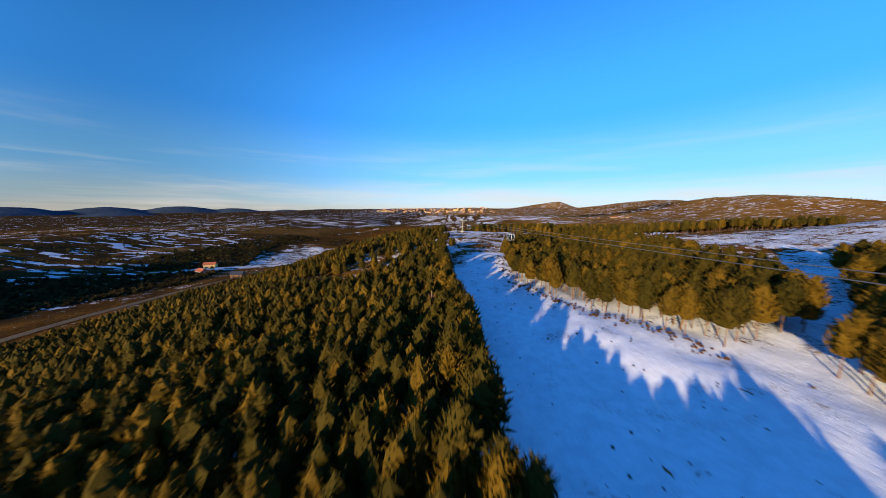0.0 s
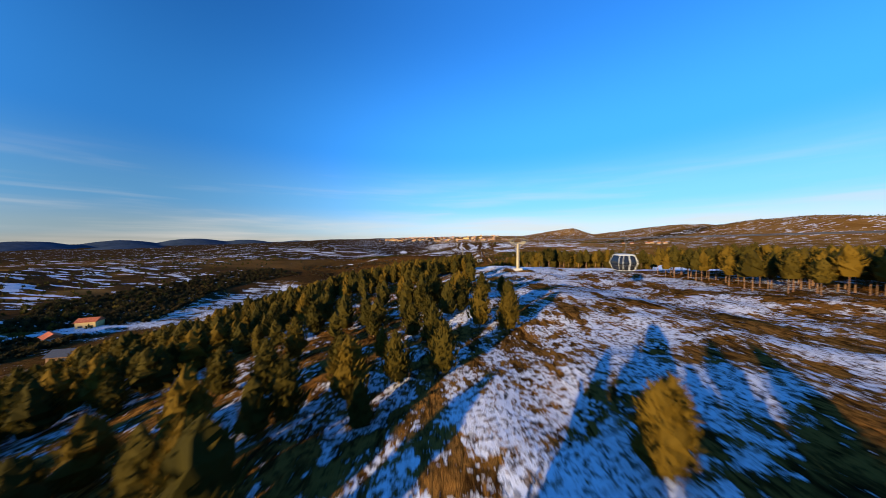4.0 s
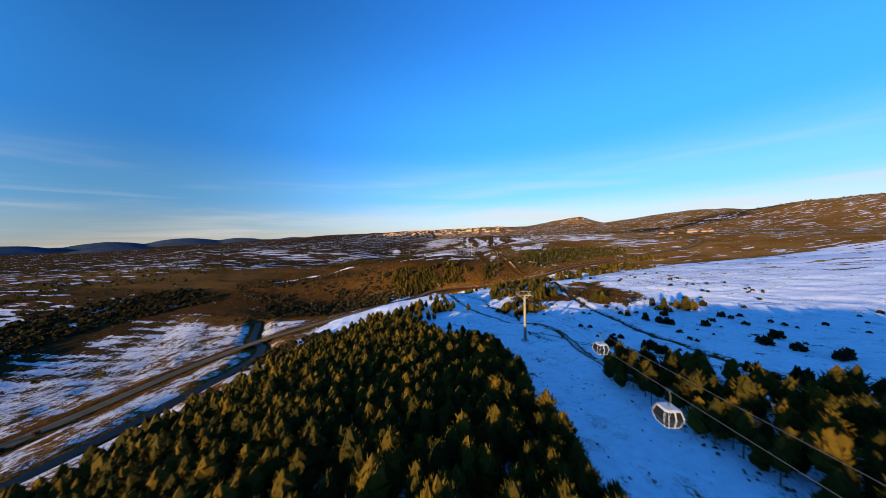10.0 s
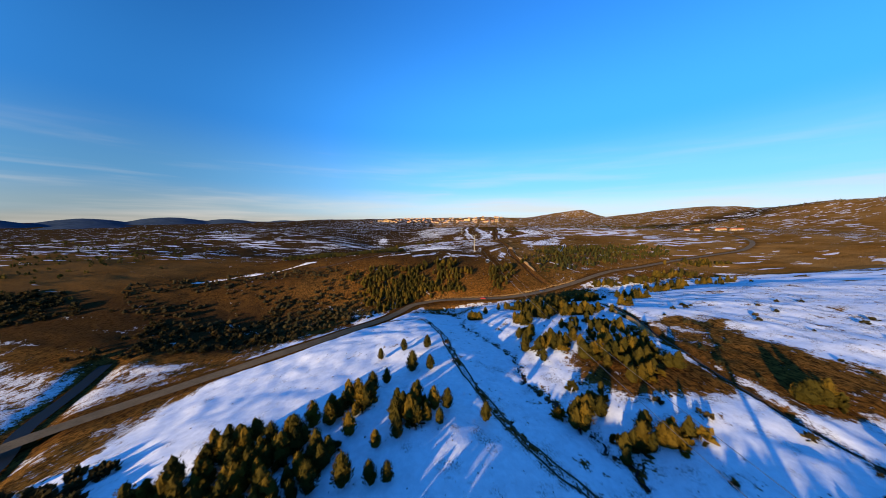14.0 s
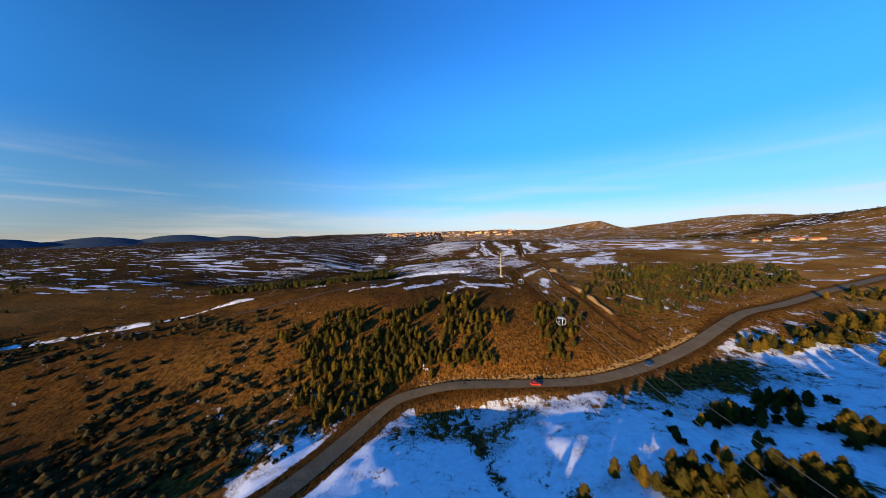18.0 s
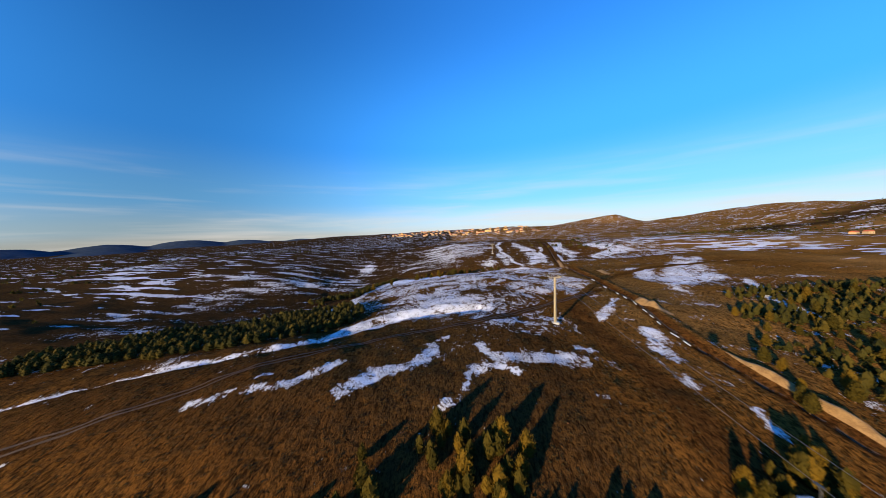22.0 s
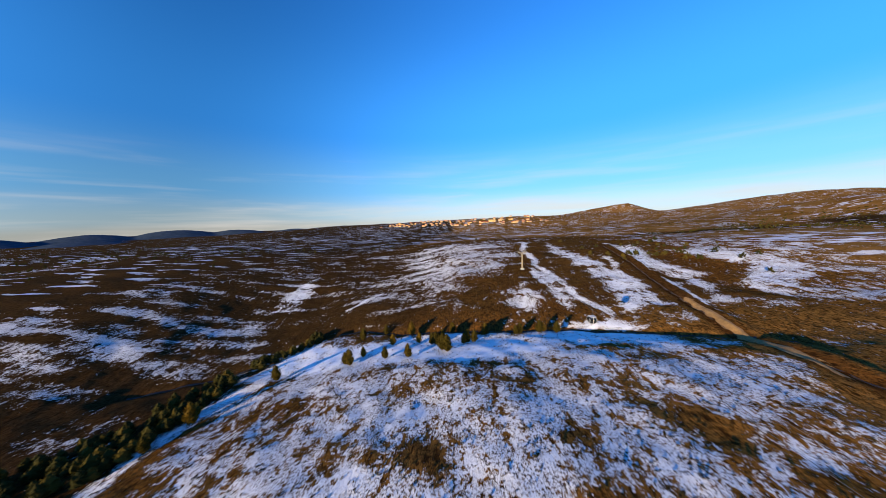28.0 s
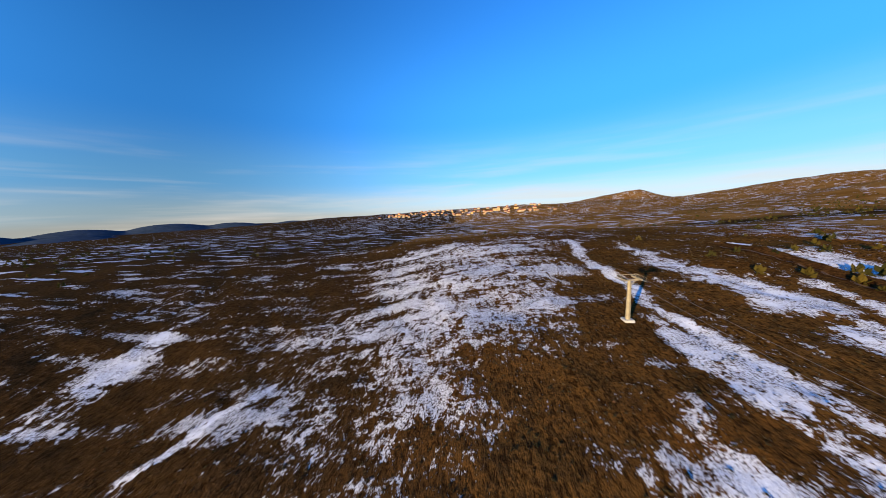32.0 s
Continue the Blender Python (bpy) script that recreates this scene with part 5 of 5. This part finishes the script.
near_pines(HILL_EDGE, (0.55, 1.0), "golden young pine on the brow of the brown hill", "pines on the brow", 76)
near_pines([(x + 4 * math.sin(k * 2.1), y) for k, (x, y) in enumerate([(122, 735), (128, 741), (134, 730), (139, 705), (143, 712), (146, 718), (150, 726), (118, 722), (114, 712), (120, 704), (128, 712), (133, 719), (152, 735), (160, 742), (166, 751), (174, 757), (182, 764), (192, 771), (200, 768), (213, 770)])], (0.5, 0.95),
           "golden young pine on the slope beside the pipe works", "pines beside the pipe works", 77)

# far woods and scrub
def far_stand(cx, cy, rx, ry, count, seed):
    r = np.random.RandomState(seed)
    return np.column_stack([r.normal(cx, rx, count), r.normal(cy, ry, count)])


FAR = np.concatenate([far_stand(-420, 620, 60, 120, 250, 1), far_stand(-330, 380, 40, 60, 260, 2), far_stand(-520, 300, 60, 160, 300, 3), far_stand(-800, 900, 160, 200, 400, 4),
                      far_stand(700, 1300, 200, 60, 350, 8), far_stand(1000, 1500, 260, 60, 350, 9),
                      far_stand(1400, 2200, 400, 120, 500, 10), far_stand(300, 3550, 700, 120, 400, 11), far_stand(-400, 1200, 200, 60, 120, 12), far_stand(150, 1000, 30, 30, 40, 13),
                      far_stand(-1500, 1600, 400, 200, 500, 14), far_stand(900, 2600, 500, 120, 300, 15), far_stand(1700, 1350, 160, 260, 300, 16)])
FAR = clear_of(FAR, ROAD, RIVER, gap=8)
scatter("far_woods", FAR, TINY, (0.8, 1.7), DARK_PINE, "distant dark pine woods and scrub on the hills", "woods", 31)
# the leafless dark wood between the river flats and the terrace
BAND = [(-235, 330), (-262, 400), (-290, 450), (-290, 500), (-262, 535), (-240, 560), (-300, 590), (-345, 540), (-372, 470), (-380, 380), (-330, 300)]
scatter("leafless_wood", stand(BAND, 4.6, 71, 0.9, 0.25), [(v * 2.6, f) for v, f in BUSH], (0.7, 1.3), SCRUB, "dark leafless wood on the valley side", "wood", 72)
BAND_2 = [(-420, 60), (-300, 120), (-250, 200), (-215, 240), (-235, 300), (-330, 280), (-420, 260), (-520, 160)]
scatter("river_thicket", clear_of(np.concatenate([stand([(-190, 512), (-150, 522), (-112, 528), (-84, 538), (-88, 552), (-130, 556), (-190, 560)], 3.6, 78, 0.6, 0.5), stand([(-100, 400), (-86, 410), (-66, 428), (-74, 442), (-96, 446), (-104, 425)], 3.6, 79, 0.9, 0.4)]), ROAD, RIVER, gap=4.5), [(v * 2.2, f) for v, f in BUSH], (0.6, 1.3), SCRUB, "dark leafless thicket along the river", "thicket", 80)
scatter("leafless_thicket", stand(BAND_2, 5.0, 73, 0.9, 0.4), [(v * 2.6, f) for v, f in BUSH], (0.7, 1.4), SCRUB, "dark leafless thicket in the shaded valley", "wood", 74)

# ---- cars on the valley road ----
def car(x, y, turn, colour, label):
    root = thing("car", label, "car", pose(x, y, ground_at(x, y) + 0.14, 0, 0, turn), "cars on the valley road")
    body = paint("car_paint", colour)
    bm = bmesh.new()
    prof = [(-2.1, 0.35), (-2.15, 0.75), (-1.95, 0.92), (-1.3, 0.98), (1.0, 0.98), (1.9, 0.86), (2.12, 0.68), (2.12, 0.35)]
    sides = [[bm.verts.new((px, s * (0.86 if pz > 0.9 else 0.9), pz)) for px, pz in prof] for s in (-1, 1)]
    bm.faces.new(sides[0]), bm.faces.new(sides[1][::-1])
    for k in range(len(prof)):
        j = (k + 1) % len(prof)
        bm.faces.new((sides[0][k], sides[1][k], sides[1][j], sides[0][j]))
    bmesh.ops.recalc_face_normals(bm, faces=bm.faces[:])
    part("body", bm, body, root)
    bm = bmesh.new()
    low = [bm.verts.new(p) for p in ((-1.75, -0.82, 0.97), (1.05, -0.82, 0.97), (1.05, 0.82, 0.97), (-1.75, 0.82, 0.97))]
    top = [bm.verts.new(p) for p in ((-1.35, -0.66, 1.42), (0.35, -0.66, 1.42), (0.35, 0.66, 1.42), (-1.35, 0.66, 1.42))]
    for k in range(4):
        bm.faces.new((low[k], low[(k + 1) % 4], top[(k + 1) % 4], top[k]))
    bm.faces.new(top)
    part("glasshouse", bm, TINTED, root, "dark glass windows")
    bm = bmesh.new()
    box(bm, -0.5, 0, 1.45, 1.75, 1.34, 0.06, bevel=0.02)
    part("roof", bm, body, root)
    for wx in (-1.3, 1.32):
        for s in (-1, 1):
            bm = bmesh.new()
            wheel_disc(bm, (wx, s * 0.82, 0.32), 0.32, 0.22, "Y")
            tyre = part("wheel", bm, RUBBER, root)
            bm = bmesh.new()
            wheel_disc(bm, (wx, s * 0.94, 0.32), 0.19, 0.03, "Y")
            part("rim", bm, STEEL, tyre)
    for s in (-1, 1):
        bm = bmesh.new()
        box(bm, 2.08, s * 0.64, 0.68, 0.12, 0.34, 0.14, bevel=0.02)
        part("headlight", bm, LAMPS, root)
        bm = bmesh.new()
        box(bm, -2.11, s * 0.66, 0.76, 0.1, 0.3, 0.16, bevel=0.02)
        part("tail_light", bm, RED_LAMP, root)
    return root


car(35, 610.7, 0, (0.55, 0.03, 0.015), "small red car driving on the asphalt road")
car(5, 613.3, 183, (0.015, 0.016, 0.02), "black car driving on the asphalt road")
car(89, 620.2, 24, (0.03, 0.07, 0.16), "dark blue car rounding the bend of the road")


# ---- houses ----
def house(x, y, w, d, h, turn, wall_mat, label, group, roof_mat=None, flat=False, rows=1, roof=2.4):
    root = thing("house", label, "house", pose(x, y, ground_at(x, y) - 0.5, 0, 0, turn), group)
    bm = bmesh.new()
    box(bm, 0, 0, h / 2, w, d, h)
    part("wall", bm, wall_mat, root)
    bm = bmesh.new()
    if flat:
        box(bm, 0, 0, h + 0.25, w + 0.6, d + 0.6, 0.5)
    else:
        e, r = 0.7, roof
        pts = [(-w / 2 - e, -d / 2 - e, h - 0.2), (w / 2 + e, -d / 2 - e, h - 0.2), (w / 2 + e, d / 2 + e, h - 0.2), (-w / 2 - e, d / 2 + e, h - 0.2), (-w / 2 - e, 0, h + r), (w / 2 + e, 0, h + r)]
        v = [bm.verts.new(p) for p in pts]
        for q in ((0, 1, 5, 4), (2, 3, 4, 5), (0, 4, 3), (1, 2, 5), (0, 3, 2, 1)):
            bm.faces.new([v[k] for k in q])
    part("roof", bm, roof_mat or TILES, root)
    n = max(2, int(w / 4))
    for k in range(n):
        for r in range(rows):
            bm = bmesh.new()
            box(bm, -w / 2 + (k + 0.5) * w / n, -d / 2 - 0.02, 1.6 + r * 3, w / n * 0.45, 0.1, 1.3)
            part("window", bm, WINDOW, root)
    return root


rs = np.random.RandomState(41)
for k in range(92):
    x = -680 + 14.8 * k + rs.uniform(-9, 9)
    y = 2900 + rs.uniform(0, 520) + 0.06 * abs(x - 150)
    if abs(x - 255) < 40:
        continue
    two = rs.uniform() < 0.4
    house(x, y, rs.uniform(14, 26), rs.uniform(11, 15), 12 if two else 8, rs.uniform(-35, 35), PLASTER if rs.uniform() < 0.75 else PLASTER_OCHRE,
          "distant pale village house with a red tiled roof", "houses of the hill village", rows=2 if two else 1, roof=rs.uniform(3, 5))
house(255, 3160, 58, 22, 19, 6, PLASTER_OCHRE, "large pale yellow hotel block above the village", "large village buildings", CONCRETE, True, 5)
house(330, 3190, 30, 18, 15, -8, PLASTER, "pale apartment block in the village", "large village buildings", TILES, False, 4)
house(430, 3230, 34, 18, 14, 10, PLASTER_OCHRE, "ochre apartment block in the village", "large village buildings", TILES, False, 4)
for x, y, w in ((760, 1120, 10), (782, 1128, 12), (806, 1124, 11), (700, 1118, 9), (838, 1135, 12), (660, 1105, 8)):
    house(x, y, w, 8, 4.5, rs.uniform(-20, 20), PLASTER, "small pale farmhouse on the far slope", "houses on the far slope")
house(-266, 320, 11, 8, 5, 20, PLASTER_OCHRE, "small brick-red house at the valley edge", "valley houses")
house(-252, 291, 11, 7, 3.4, -25, CONCRETE, "low grey house with a red roof in the valley", "valley houses")
house(-184, 250, 9, 7, 3.2, 12, BARK, "weathered wooden farm shed beside the valley road", "valley houses", DARK_STEEL)


# ---- pipe works along the trench ----
def spoil_heap(x, y, long, wide, tall, turn, seed, label):
    rs = np.random.RandomState(seed)
    u, w = np.meshgrid(np.linspace(-1, 1, 25), np.linspace(-1, 1, 11))
    h = tall * np.clip(1 - np.abs(u) ** 3.5, 0, 1) * np.clip(1 - np.abs(w) ** 1.6, 0, 1) * (0.8 + 0.3 * np.sin(u * 9 + rs.uniform(0, 6)) * np.cos(w * 2)) + rs.normal(0, 0.05, u.shape) - 0.15
    c, s = math.cos(radians(turn)), math.sin(radians(turn))
    px, py = u * long / 2, w * wide / 2
    X, Y = x + c * px - s * py, y + s * px + c * py
    Z = shaped_land(X, Y) + h
    m = np.arange(u.size).reshape(u.shape)
    f = np.stack([m[:-1, :-1], m[:-1, 1:], m[1:, 1:], m[1:, :-1]], -1).reshape(-1, 4)
    ob = raw("earth_bank", np.stack([X, Y, Z], -1).reshape(-1, 3), f, SPOIL, smooth=True)
    return tagged(ob, label, "earth bank", "earth banks by the trench")


spoil_heap(94, 746, 20, 5.5, 1.8, 100, 1, "long heap of pale dug sand beside the trench")
spoil_heap(94, 682, 46, 4.6, 1.5, 96, 2, "long bank of dug brown soil along the trench")
spoil_heap(112, 826, 16, 6, 1.3, 84, 3, "pale sand heap beside the dirt track")
spoil_heap(99, 876, 70, 3.4, 1.1, 78, 7, "raised bank of dug soil with snow beside it")
spoil_heap(88, 508, 44, 3.0, 1.3, 78, 5, "yellowish bank of dug soil along the trench")


def pipe(k, x, y, turn, long):
    bm = bmesh.new()
    rod(bm, (-long / 2, 0, 0.2), (long / 2, 0, 0.2), 0.2, None, 14)
    ob = part("water_pipe", bm, PIPE)
    a = radians(turn)
    z0, z1 = ground_at(x - math.cos(a) * long / 2, y - math.sin(a) * long / 2), ground_at(x + math.cos(a) * long / 2, y + math.sin(a) * long / 2)
    ob.matrix_basis = pose(x, y, (z0 + z1) / 2 + 0.05, 0, -math.degrees(math.atan2(z1 - z0, long)), turn)
    tagged(ob, "white plastic water pipe length lying beside the trench", "pipe", "pipe lengths by the trench")


for k, j in enumerate((36, 39, 44, 47, 50, 55, 60, 64, 71, 79)):
    p, q = TRENCH_2[j], TRENCH_2[j + 1]
    pipe(k, p[0] - 2.2, p[1], math.degrees(math.atan2(q[1] - p[1], q[0] - p[0])) + 5 * math.sin(k * 2.3), 3.2 + 0.8 * math.sin(k * 1.7))

# broken rock of the road cutting
bm = bmesh.new()
bmesh.ops.create_icosphere(bm, subdivisions=1, radius=1.0)
base = np.array([v.co[:] for v in bm.verts])
faces = np.array([[v.index for v in f.verts] for f in bm.faces])
bm.free()
stones = []
for s in range(5):
    r = np.random.RandomState(90 + s)
    stones.append((base * r.uniform(0.65, 1.25, (len(base), 1)) * r.uniform(0.7, 1.3, 3), faces))
rs = np.random.RandomState(95)
cut = ROAD[(ROAD[:, 0] > -14) & (ROAD[:, 0] < 135) & (ROAD[:, 1] > 560)]
t = np.gradient(cut, axis=0)
n = np.stack([-t[:, 1], t[:, 0]], -1) / np.hypot(t[:, 0], t[:, 1])[:, None]
pick = rs.randint(0, len(cut), 900)
spots = cut[pick] + n[pick] * (4.6 + np.abs(rs.normal(0, 0.9, 900)))[:, None] + rs.uniform(-0.8, 0.8, (900, 2))
scatter("cut_rock", spots, stones, (0.2, 0.6), ROCK, "broken yellow-brown rock of the road cutting", "rocks", 96)

# ---- the mountains at the end of the western valley, blue haze in their colour ----
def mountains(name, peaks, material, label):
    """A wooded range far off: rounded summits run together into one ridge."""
    for_x, for_y = np.meshgrid(np.linspace(-4700, -1200, 120), np.linspace(2000, 4600, 90))
    z = -40 + 0 * for_x
    for cx, cy, rx, ry, h, turn in peaks:
        z = np.maximum(z, hill(for_x, for_y, cx, cy, rx, ry, h + 40, turn) - 40)
    z = z + 5 * ripple(for_x, for_y, 420, 97, 4)
    m = np.arange(z.size).reshape(z.shape)
    f = np.stack([m[:-1, :-1], m[:-1, 1:], m[1:, 1:], m[1:, :-1]], -1).reshape(-1, 4)
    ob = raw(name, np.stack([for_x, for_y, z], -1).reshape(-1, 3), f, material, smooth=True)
    return tagged(ob, label, "mountains", kind="structure")


# forest colour shifted to blue to stand in for distance haze
HAZY_WOOD = plain("haze_blue_forest", (0.026, 0.040, 0.060), (0.040, 0.058, 0.085), 0.004, 0.95, spec=0.0, relief=0.1)
mountains("backdrop", [(-3180, 3520, 560, 330, 128, 40), (-3560, 3060, 520, 300, 108, 45), (-2750, 3830, 520, 260, 106, 30), (-3850, 2560, 460, 420, 104, 50), (-2200, 4150, 520, 220, 92, 20), (-2950, 2650, 420, 330, 66, 40)], HAZY_WOOD,
          "wooded mountains along the far end of the valley, haze blue painted in")
